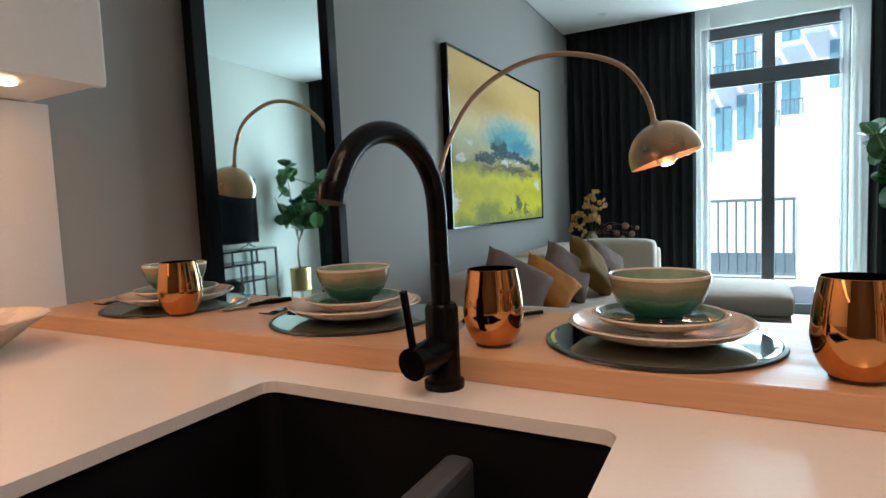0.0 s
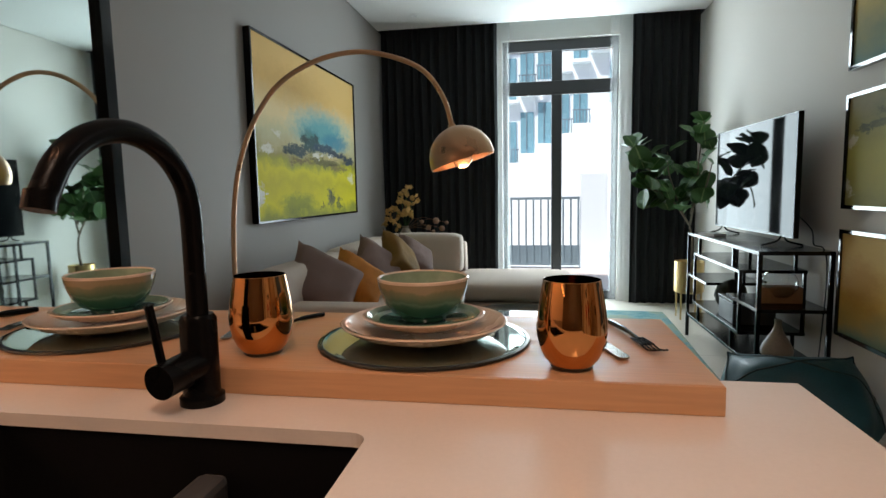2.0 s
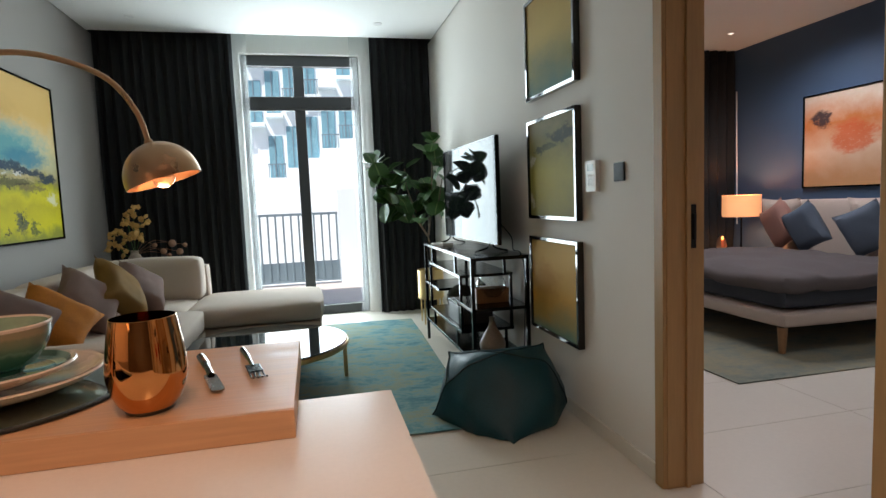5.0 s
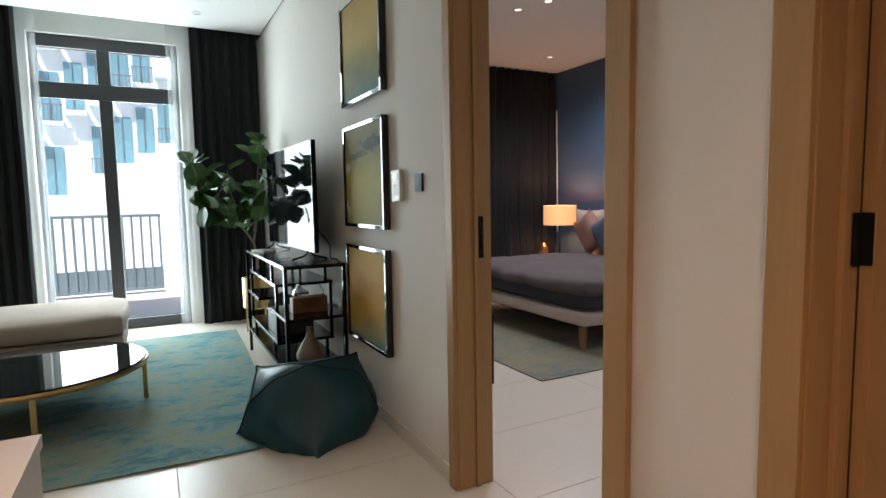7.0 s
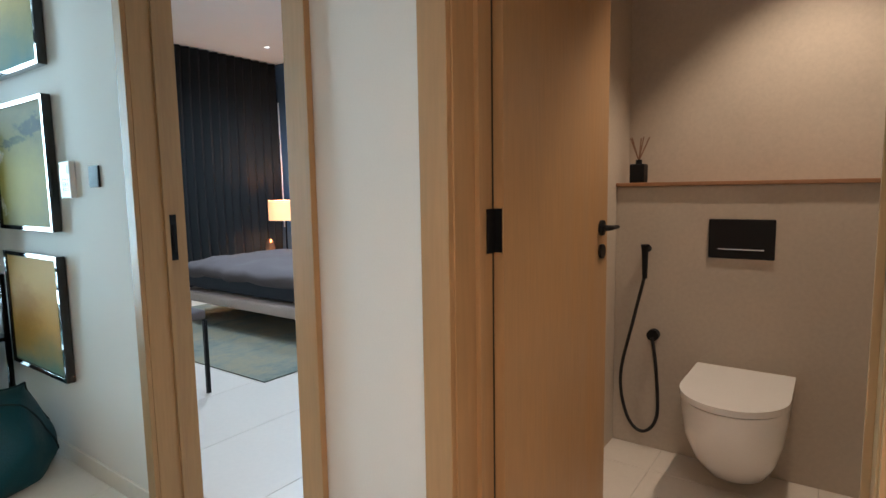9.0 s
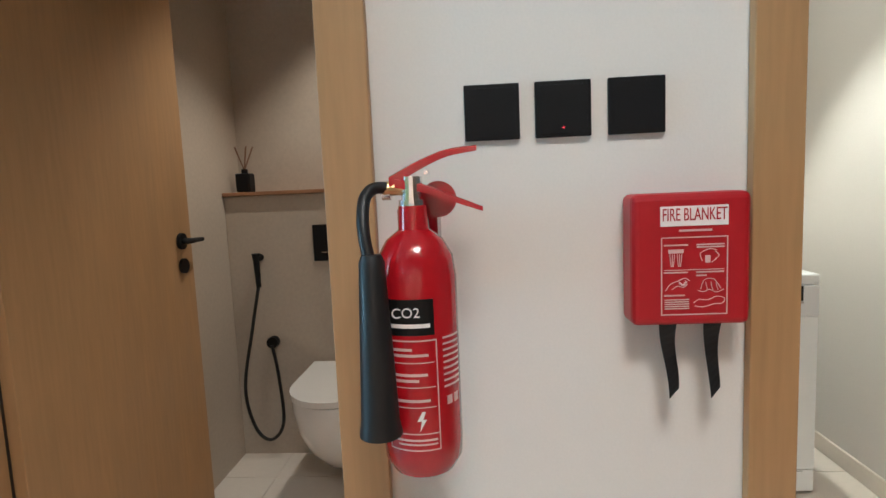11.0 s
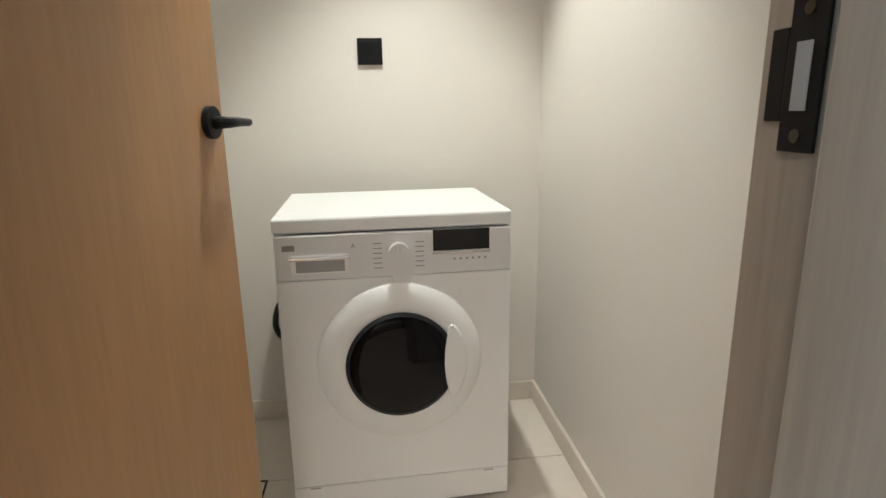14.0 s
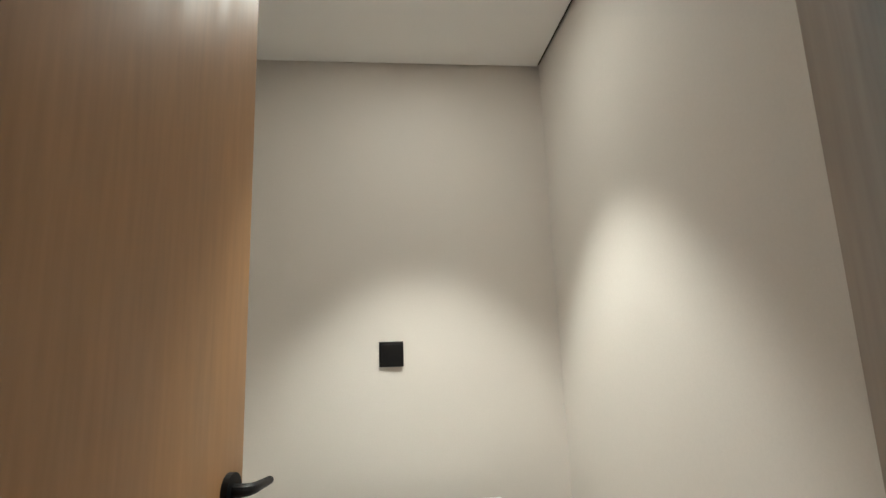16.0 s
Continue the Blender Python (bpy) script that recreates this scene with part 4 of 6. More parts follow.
for b in ((my0, my0 + 0.055, 0, mz), (my1 - 0.055, my1, 0, mz), (my0 + 0.055, my1 - 0.055, 0, 0.055), (my0 + 0.055, my1 - 0.055, mz - 0.055, mz)):
    part("frame", box(0.0, 0.042, b[0], b[1], b[2], b[3], 0.002), M["black"], mi)


def framed(name, label, x, y0, y1, z0, z1, face, art, frame_mat, edge=0.016, deep=0.035):
    """A framed canvas on a wall across x; face +1 looks to +x. Its parts lie about the canvas's lower middle."""
    ob = thing(name, label, "painting", (x, (y0 + y1) / 2, z0))
    w, h = (y1 - y0) / 2, z1 - z0
    s = face
    part("canvas", box(s * 0.004, s * (deep - 0.010), -w + edge, w - edge, edge, h - edge), art, ob)
    for b in ((-w, -w + edge, 0, h), (w - edge, w, 0, h), (-w + edge, w - edge, 0, edge), (-w + edge, w - edge, h - edge, h)):
        part("frame", box(s * 0.002, s * deep, b[0], b[1], b[2], b[3], 0.001), frame_mat, ob)
    return ob


CREAM, SAND, GREEN, YEL, TEALP, NAVYP, WHITEP = (0.80, 0.62, 0.33), (0.80, 0.50, 0.18), (0.30, 0.33, 0.03), (0.70, 0.60, 0.006), (0.025, 0.32, 0.38), (0.015, 0.05, 0.09), (0.75, 0.72, 0.64)
big = ramp_art("landscape_canvas", ((0.02, (0.30, 0.30, 0.03)), (0.10, YEL), (0.22, (0.56, 0.46, 0.008)), (0.28, (0.68, 0.58, 0.012)), (0.34, (0.36, 0.33, 0.03)), (0.38, (0.34, 0.28, 0.08)), (0.43, (0.50, 0.42, 0.22)), (0.50, (0.56, 0.52, 0.30)), (0.60, CREAM), (0.78, (0.80, 0.49, 0.16)), (0.95, SAND)), "z", 0.0, 1.14, 0.24, 6.5,
               (((0.18, 0.45, 0.45), 0.18, 0.655, 0.13, 0.75, 3.6), (TEALP, 0.16, 0.63, 0.085, 0.75, 4.2), ((0.02, 0.22, 0.33), 0.42, 0.58, 0.055, 0.75, 4.6), ((0.02, 0.16, 0.15), -0.08, 0.58, 0.06, 0.75, 2.2),
                ((0.01, 0.06, 0.06), -0.06, 0.525, 0.055, 0.95, 2.6), (NAVYP, 0.16, 0.515, 0.030, 0.95, 6.0), ((0.01, 0.04, 0.05), -0.32, 0.475, 0.034, 0.95, 5.0), ((0.01, 0.03, 0.06), 0.44, 0.485, 0.026, 0.95, 7.0), ((0.01, 0.03, 0.06), 0.72, 0.445, 0.032, 0.95, 4.0),
                (WHITEP, -0.76, 0.45, 0.026, 0.9, 2.4), (WHITEP, 0.05, 0.455, 0.013, 0.8, 6.0), ((0.62, 0.46, 0.22), 0.35, 0.44, 0.020, 0.7, 7.0), ((0.10, 0.09, 0.03), 0.20, 0.405, 0.024, 0.85, 10.0), ((0.20, 0.15, 0.05), 0.48, 0.37, 0.016, 0.8, 12.0), ((0.16, 0.10, 0.03), -0.25, 0.405, 0.016, 0.8, 10.0),
                (WHITEP, -0.87, 0.17, 0.060, 0.95, 0.9), (WHITEP, 0.80, 0.30, 0.04, 0.7, 1.4), ((0.04, 0.06, 0.06), 0.30, 0.15, 0.065, 0.85, 0.9), ((0.05, 0.09, 0.03), 0.47, 0.10, 0.055, 0.8, 0.8), ((0.16, 0.20, 0.02), -0.30, 0.10, 0.06, 0.7, 4.0), ((0.42, 0.20, 0.03), -0.35, 0.88, 0.08, 0.5, 5.0), ((0.01, 0.04, 0.04), -0.18, 0.560, 0.022, 0.95, 2.0), ((0.01, 0.05, 0.06), 0.02, 0.585, 0.020, 0.95, 1.4), ((0.01, 0.03, 0.03), -0.45, 0.455, 0.016, 0.95, 4.0), ((0.015, 0.03, 0.02), 0.33, 0.17, 0.028, 0.95, 0.7), ((0.02, 0.03, 0.02), 0.12, 0.09, 0.022, 0.9, 0.6), (WHITEP, -0.60, 0.565, 0.016, 0.8, 3.0), (WHITEP, 0.30, 0.470, 0.010, 0.9, 6.0), ((0.10, 0.08, 0.02), -0.05, 0.435, 0.008, 0.9, 12.0), ((0.08, 0.06, 0.02), 0.35, 0.395, 0.007, 0.9, 12.0)), 2.0)
framed("landscape_painting", "large abstract landscape painting in a black frame", XL + 0.002, 3.952, 5.777, 1.010, 2.143, 1, big, M["black"], 0.014, 0.045)

OLV = (0.36, 0.31, 0.08)
art1 = ramp_art("abstract_canvas_green", ((0.05, (0.10, 0.20, 0.17)), (0.25, (0.30, 0.27, 0.10)), (0.6, (0.50, 0.36, 0.13)), (0.9, (0.48, 0.31, 0.10))), "z", 0, 0.58, 0.3, 4.0, (((0.07, 0.16, 0.15), 0.05, 0.14, 0.09, 0.5, 2.5), ((0.55, 0.40, 0.12), -0.1, 0.38, 0.12, 0.5, 1.6)), 5.0)
art2 = ramp_art("abstract_canvas_olive", ((0.1, (0.24, 0.22, 0.07)), (0.5, OLV), (0.75, (0.33, 0.28, 0.10)), (0.92, (0.30, 0.25, 0.12))), "z", 0, 0.56, 0.25, 4.5, (((0.05, 0.06, 0.03), -0.12, 0.44, 0.10, 0.6, 2.4), ((0.02, 0.035, 0.035), -0.14, 0.455, 0.030, 0.8, 5.0), ((0.03, 0.05, 0.04), 0.08, 0.40, 0.022, 0.8, 5.0), (WHITEP, 0.25, 0.34, 0.022, 0.7, 1.6), (WHITEP, 0.27, 0.10, 0.020, 0.7, 1.6), ((0.46, 0.36, 0.06), 0.0, 0.2, 0.12, 0.6, 1.6)), 8.0)
art3 = ramp_art("abstract_canvas_gold", ((0.02, (0.12, 0.22, 0.16)), (0.14, (0.44, 0.28, 0.07)), (0.35, (0.60, 0.33, 0.07)), (0.9, (0.60, 0.37, 0.11))), "z", 0, 0.57, 0.28, 4.0, (((0.45, 0.22, 0.04), 0.1, 0.3, 0.10, 0.7, 1.5), ((0.10, 0.22, 0.16), -0.22, 0.06, 0.09, 0.6, 2.0)), 11.0)
for z0, z1, art, lb in ((0.397, 0.953, art3, "ochre"), (1.058, 1.632, art2, "olive green"), (1.750, 2.318, art1, "sage and gold")):
    ob = framed("abstract_painting", f"square {lb} abstract painting in a glossy black frame", -0.002, 3.465, 4.095, z0, z1, -1, art, M["gloss"], 0.020, 0.038)
    tagged(ob, group="three paintings above one another")

# ---------------------------------------------------------------- living room: sofa
sf = thing("corner_sofa", "beige fabric corner sofa with a chaise", "sofa", (0, 0, 0))
F = M["sofa"]
S0 = XL + 0.03
part("base", soft_box(S0, -2.18, 3.76, 5.46, 0.10, 0.26, 0.02, 0.004, 6), F, sf, smooth=True)
part("base", soft_box(S0, -1.30, 5.47, 6.34, 0.10, 0.26, 0.02, 0.004, 6), F, sf, smooth=True)
part("seat", soft_box(S0 + 0.18, -2.17, 3.88, 5.45, 0.26, 0.43, 0.045, 0.015, 10, 1), F, sf, smooth=True)
part("seat", soft_box(S0 + 0.18, -2.33, 5.46, 6.10, 0.26, 0.43, 0.045, 0.015, 10, 2), F, sf, smooth=True)
part("seat", soft_box(-2.325, -1.29, 5.44, 6.34, 0.26, 0.425, 0.045, 0.02, 10, 3), F, sf, smooth=True)
part("arm", soft_box(S0, -2.25, 3.66, 3.87, 0.12, 0.575, 0.035, 0.006, 8, 4), F, sf, smooth=True)
part("back_frame", soft_box(S0, S0 + 0.17, 3.64, 6.34, 0.26, 0.66, 0.04, 0.004, 8, 5), F, sf, smooth=True)
part("back_frame", soft_box(S0 + 0.17, -2.27, 6.20, 6.36, 0.26, 0.70, 0.03, 0.004, 8, 6), F, sf, smooth=True)
for y0, y1, k in ((3.585, 4.712, 7), (4.715, 5.95, 8)):
    part("back_cushion", soft_box(S0 + 0.09, S0 + 0.30, y0, y1, 0.42, 0.765 + 0.01 * (k - 7), 0.045, 0.014, 12, k), F, sf, smooth=True)
part("back_cushion", soft_box(S0 + 0.15, -2.29, 5.96, 6.20, 0.42, 0.785, 0.045, 0.015, 10, 9), F, sf, smooth=True)
for x, y in ((S0 + 0.08, 3.84), (-2.26, 3.84), (-1.38, 5.55), (-1.38, 6.26), (S0 + 0.08, 6.26)):
    part("leg", lathe([(0, 0), (0.018, 0), (0.024, 0.10), (0, 0.10)], 12, at=(x, y, 0)), M["woodleg"], sf)


def scatter_cushion(at, size, turn, lean, roll, material, label, seed):
    ob = part("cushion", cushion(size, size, 0.17, 16, seed, 1.8), material, None, "", True)
    ob.matrix_world = pose(*at) @ pose(0, 0, 0, 0, 0, turn) @ pose(0, 0, 0, lean, 0, 0) @ pose(0, 0, 0, 0, roll, 0)
    return tagged(ob, label, "cushion", "cushions on the sofa")


scatter_cushion((-2.87, 4.07, 0.640), 0.51, 52, -46, 43, M["mauve"], "mauve fabric cushion leaning in the sofa corner", 1)
scatter_cushion((-2.73, 4.30, 0.61), 0.42, 58, -42, 50, M["ochre"], "ochre velvet cushion leaning on the sofa", 2)
scatter_cushion((-2.74, 4.80, 0.640), 0.43, 66, -38, 50, M["mauve"], "mauve fabric cushion leaning on the sofa", 3)
scatter_cushion((-2.63, 5.08, 0.660), 0.42, 88, -30, 44, M["olive"], "bronze velvet cushion leaning on the sofa", 4)
scatter_cushion((-2.58, 5.36, 0.635), 0.38, 70, -36, 42, M["mauve"], "mauve fabric cushion leaning on the sofa", 5)

# arc lamp
al = thing("arc_floor_lamp", "bronze arc floor lamp with a dome shade", "floor lamp", (-2.98, 3.30, 0))
part("base", lathe([(0, 0), (0.15, 0), (0.152, 0.004), (0.15, 0.03), (0.02, 0.036), (0.018, 0.06), (0, 0.06)], 40), M["bronze"], al, smooth=True)
arc = [(-2.985, 3.30, 0.05), (-2.99, 3.30, 0.55), (-2.99, 3.30, 0.95), (-2.965, 3.31, 1.24), (-2.895, 3.325, 1.47), (-2.775, 3.345, 1.66), (-2.61, 3.375, 1.772), (-2.42, 3.41, 1.820), (-2.25, 3.44, 1.800), (-2.10, 3.465, 1.732), (-2.01, 3.48, 1.605), (-1.975, 3.49, 1.475)]
part("arm", tube([(x + 2.98, y - 3.30, z) for x, y, z in [tuple(v) for v in smooth_path(arc, 6)]], 0.0115, 14), M["bronze"], al, smooth=True)
R = 0.152
do = [(0.016, 0.012), (0.018, 0.0)] + [(R * math.sin(radians(a)), -R + R * math.cos(radians(a))) for a in range(12, 97, 7)]
di = [((R - 0.004) * math.sin(radians(a)), -R + (R - 0.004) * math.cos(radians(a))) for a in range(96, 5, -7)]
bm = lathe(do + di, 48)
sh = part("shade", bm, M["bronze"], al, "brushed bronze dome shade", smooth=True)
sh.matrix_basis = pose(1.005, 0.19, 1.478, 0, -17, 0)
part("bulb", lathe([(0, -0.196), (0.026, -0.190), (0.043, -0.172), (0.048, -0.148), (0.040, -0.118), (0.022, -0.092), (0.018, -0.07), (0, -0.07)], 24), M["clear"], sh, "clear glass globe bulb", smooth=True)
part("socket", tube([(0, 0, -0.02), (0, 0, -0.075)], 0.017, 16), M["bronze"], sh)

# coffee table
ct = thing("coffee_table", "round smoked glass coffee table with a brass frame", "coffee table", (-1.685, 4.66, 0.01))
part("top", lathe([(0, 0.285), (0.535, 0.285), (0.540, 0.289), (0.535, 0.295), (0, 0.295)], 72), M["tableglass"], ct, "dark reflective glass top")
part("rim", lathe([(0.512, 0.255), (0.545, 0.255), (0.549, 0.27), (0.545, 0.284), (0.512, 0.284)], 72, closed=True), M["brass"], ct)
for a in (5, 95, 185, 275):
    x, y = 0.525 * math.cos(radians(a)), 0.525 * math.sin(radians(a))
    part("leg", box(x - 0.013, x + 0.013, y - 0.013, y + 0.013, 0, 0.256, 0.002), M["brass"], ct)

# rug
ob = tagged(part("rug", soft_box(-1.18, 1.18, -1.40, 1.40, 0, 0.011, 0.005, 0, 3), M["rug"]), "teal and green abstract pile rug on the floor", "rug")
ob.matrix_world = pose(-1.64, 5.04, 0, 0, 0, -2.2)

# pouf: a slumped pointed bag, hull of its corners and its bulging sides, softened, with two piped seams crossing on top
pf = thing("pouf", "slumped teal leather pouf with piped seams on the floor", "pouf", (-0.365, 3.69, 0.0))
toe, front, side, heel = Vector((-0.375, 0.12, 0.02)), Vector((-0.075, -0.315, -0.012)), Vector((0.325, -0.09, 0.07)), Vector((0.06, 0.35, 0.02))
ear_a, ear_b, peak = Vector((-0.245, 0.215, 0.325)), Vector((0.265, 0.115, 0.345)), Vector((-0.045, -0.075, 0.395))
bulge = [Vector(p) for p in ((-0.27, -0.14, 0.15), (-0.31, 0.05, 0.20), (0.16, -0.25, 0.19), (0.33, 0.0, 0.19), (0.20, -0.09, 0.32), (0.05, 0.33, 0.20), (-0.20, -0.02, 0.34))]
sole = [Vector((0.29 * math.cos(radians(a)), 0.27 * math.sin(radians(a)), -0.012)) for a in range(0, 360, 45)]
bm = bmesh.new()
for v in [toe, front, side, heel, ear_a, ear_b, peak] + bulge + sole:
    bm.verts.new(v)
bmesh.ops.convex_hull(bm, input=bm.verts[:])
bmesh.ops.subdivide_edges(bm, edges=bm.edges[:], cuts=7, use_grid_fill=True)
bmesh.ops.triangulate(bm, faces=bm.faces[:])
heart = Vector((0, 0, 0.15))
tips = [min(bm.verts, key=lambda v: (v.co - c).length) for c in (toe, front, ear_a, ear_b)]
for k in range(4):
    bmesh.ops.smooth_vert(bm, verts=[v for v in bm.verts if v not in tips], factor=0.5, use_axis_x=True, use_axis_y=True, use_axis_z=True)
for v in bm.verts:
    d = v.co - heart
    v.co += d * (0.02 + 0.035 * noise.noise(v.co * 6) + 0.016 * noise.noise(v.co * 17))
    v.co.x, v.co.z = min(0.352, v.co.x), max(0.0, v.co.z)
bm.normal_update()
skin = BVHTree.FromBMesh(bm)
for stops in ((ear_a, peak, bulge[4], side), (ear_b, peak, bulge[1], toe), (ear_a, bulge[1]), (ear_b, bulge[3])):
    line = []
    for q in smooth_path([tuple(p) for p in stops], 10):
        q = Vector(q) - heart
        at, n_, i_, d_ = skin.ray_cast(heart, q.normalized())
        if at is not None:
            line.append(at + q.normalized() * 0.001)
    part("seam", tube(line, 0.0048, 6), M["seam"], pf, "dark piped seam")
part("body", bm, M["leather"], pf, smooth=True)

# ---------------------------------------------------------------- living room: television stand
ts = thing("tv_stand", "black steel television stand with staggered shelves", "tv stand", (0, 0, 0))
X0, X1, Y0, Y1 = -0.412, -0.035, 4.12, 5.56
t = 0.022
K = M["black"]
for x in (X0, X1 - t):
    for y in (Y0, Y1 - t):
        part("leg", box(x, x + t, y, y + t, 0, 0.81, 0.002), K, ts)
part("top", box(X0, X1, Y0, Y1, 0.81, 0.832, 0.002), K, ts)
for y0, y1, z in ((Y0 + t, Y1 - t, 0.17), (4.41, 5.38, 0.30), (4.41, 5.38, 0.67), (5.05, Y1 - t, 0.49), (Y0, 4.62, 0.495)):
    part("shelf", box(X0 + 0.002, X1 - 0.002, y0, y1, z, z + 0.020, 0.002), K, ts)
for y, z0, z1 in ((4.41, 0.32, 0.67), (5.36, 0.32, 0.67), (4.53, 0.69, 0.81), (4.53, 0.19, 0.30), (5.25, 0.19, 0.30), (5.25, 0.69, 0.81)):
    for x in (X0 + 0.003, X1 - t - 0.003):
        part("post", box(x, x + 0.018, y, y + 0.018, z0, z1, 0.001), K, ts)

tv = thing("television", "flat television with a glossy black screen on a stand", "television", (-0.20, 4.88, 0.832), 2.0)
part("panel", box(-0.006, 0.022, -0.615, 0.615, 0.055, 0.755, 0.003), M["black"], tv)
part("screen", box(-0.0085, -0.0065, -0.603, 0.603, 0.070, 0.744), M["screen"], tv, "glossy dark screen")
part("bezel", box(-0.009, -0.0062, -0.613, 0.613, 0.0565, 0.068, 0.0005), M["black"], tv)
for b in ((-0.613, 0.613, 0.746, 0.7535), (-0.613, -0.605, 0.068, 0.746), (0.605, 0.613, 0.068, 0.746)):
    part("bezel", box(-0.009, -0.0062, b[0], b[1], b[2], b[3], 0.0005), M["black"], tv)
part("rear_housing", box(0.022, 0.055, -0.40, 0.40, 0.08, 0.42, 0.012), M["blackmatt"], tv)
for y in (-0.47, 0.47):
    part("foot", tube(smooth_path([(-0.115, y, 0.006), (-0.03, y, 0.03), (0.0, y, 0.065), (0.03, y, 0.03), (0.115, y, 0.006)], 4), 0.006, 8), M["black"], tv)
ob = thing("cable", "thin black television cable hanging behind the stand", "cable", (-0.10, 4.30, 0.84))
part("lead", tube(smooth_path([(-0.04, 0.1, 0.20), (0.01, -0.02, 0.10), (0.0, -0.08, 0.02), (0.045, -0.1, -0.01), (0.082, -0.06, -0.2), (0.083, 0.0, -0.75)], 6), 0.0035, 8), M["rubber"], ob)
ob = thing("book", "pale paperback book lying on the television stand", "book", (-0.33, 5.22, 0.832), 20)
part("cover", box(-0.05, 0.05, -0.09, 0.09, 0, 0.016, 0.001), M["white"], ob)
part("pages", box(-0.047, 0.051, -0.087, 0.087, 0.002, 0.014), M["print_white"], ob)

ob = thing("glass_vase", "round clear glass vase sunk in a wooden block", "vase", (-0.22, 4.33, 0.515))
part("block", box(-0.11, 0.11, -0.04, 0.04, 0, 0.095, 0.004), M["woodleg"], ob, "warm brown wooden block")
part("bowl", lathe([(0, 0.03), (0.06, 0.04), (0.095, 0.09), (0.098, 0.13), (0.07, 0.175), (0.067, 0.175), (0.094, 0.13), (0.091, 0.092), (0.058, 0.045), (0, 0.036)], 40), M["clear"], ob, smooth=True)
ob = thing("bottle_vase", "brown glazed teardrop vase on the lower shelf", "vase", (-0.23, 4.30, 0.19))
part("body", lathe([(0, 0), (0.055, 0), (0.082, 0.03), (0.085, 0.06), (0.06, 0.115), (0.028, 0.165), (0.016, 0.21), (0.020, 0.232), (0.015, 0.232), (0, 0.2)], 36), M["clay"], ob, smooth=True)
ob = thing("storage_box", "dark woven storage box on the shelf", "box", (-0.25, 4.72, 0.32))
part("box", box(-0.13, 0.12, -0.14, 0.14, 0, 0.13, 0.006), M["alu"], ob)
part("lid", box(-0.134, 0.124, -0.144, 0.144, 0.131, 0.150, 0.004), M["black"], ob)
bm = bmesh.new()
bmesh.ops.create_icosphere(bm, subdivisions=4, radius=0.105)
for v in bm.verts:
    v.co *= 1 + 0.10 * noise.noise(v.co * 38)
ob = tagged(part("moss_ball", bm, M["moss"], None, "", True), "dark decorative moss ball on the shelf", "ornament")
ob.matrix_world = pose(-0.24, 5.06, 0.425)

# wall controls
ob = thing("thermostat", "white wall thermostat with a small display", "thermostat", (0, 3.345, 1.275))
part("case", box(-0.024, -0.001, -0.05, 0.05, -0.075, 0.075, 0.004), M["white"], ob)
part("display", box(-0.0258, -0.0242, -0.032, 0.032, 0.025, 0.058), M["lcd"], ob, "grey liquid crystal display")
for r in range(3):
    for c in range(3):
        part("button", box(-0.0262, -0.0242, -0.03 + 0.023 * c, -0.014 + 0.023 * c, -0.045 + 0.02 * r, -0.033 + 0.02 * r, 0.0005, seg=1), M["white"], ob)


def switch(y, z, label, w=0.082):
    ob = thing("light_switch", label, "switch", (0, y, z), 0, "black wall switches")
    part("plate", box(-0.009, -0.001, -w / 2, w / 2, -w / 2, w / 2, 0.0015), M["blackmatt"], ob)
    part("rocker", box(-0.0098, -0.0092, -w / 2 + 0.006, w / 2 - 0.006, -w / 2 + 0.006, w / 2 - 0.006, 0.0003), M["blackmatt"], ob)
    return ob


switch(3.120, 1.283, "black wall switch plate beside the bedroom door")
for y in (0.452, 0.347, 0.240):
    sw = switch(y, 1.314, "square black wall switch plate on the white wall")
    if y == 0.347:
        part("indicator", box(-0.0104, -0.0098, -0.0016, 0.0016, -0.0282, -0.0270), M["indicator"], sw, "tiny red indicator light")
switch(-0.790, 1.275, "square black wall switch plate on the white wall")

# ---------------------------------------------------------------- plants
pl = thing("fiddle_leaf_fig", "fiddle leaf fig tree in a brass pot on legs", "plant", (-0.25, 6.12, 0))
part("pot", lathe([(0, 0.25), (0.115, 0.25), (0.125, 0.26), (0.125, 0.53), (0.118, 0.53), (0.116, 0.50), (0, 0.50)], 36), M["brass"], pl, "satin brass cylinder pot", smooth=True)
part("soil", lathe([(0, 0.505), (0.115, 0.503)], 24), M["soil"], pl)
for k in range(4):
    a = radians(45 + 90 * k)
    part("leg", tube([(0.118 * math.cos(a), 0.118 * math.sin(a), 0.012), (0.118 * math.cos(a), 0.118 * math.sin(a), 0.30)], 0.008, 8), M["brass"], pl)
limbs = [
    [(0, 0, 0.49), (0.018, 0.0, 0.62), (0.008, -0.01, 0.76), (-0.01, 0.0, 0.86)],
    [(-0.008, 0.0, 0.85), (-0.11, -0.03, 1.00), (-0.27, -0.08, 1.20), (-0.40, -0.10, 1.38), (-0.50, -0.11, 1.55)],
    [(-0.005, 0.0, 0.85), (0.03, -0.02, 1.10), (0.045, -0.04, 1.42), (0.075, -0.05, 1.75)],
    [(-0.06, -0.01, 0.93), (-0.13, 0.02, 1.14), (-0.19, 0.03, 1.34), (-0.20, 0.03, 1.50)],
    [(-0.15, -0.04, 1.05), (-0.28, -0.12, 1.14), (-0.40, -0.15, 1.18)],
    [(0.022, -0.01, 1.04), (0.08, -0.13, 1.18), (0.09, -0.26, 1.38)],
    [(0.005, 0.0, 0.95), (0.03, 0.07, 1.10), (0.02, 0.16, 1.32)],
]
sp = []
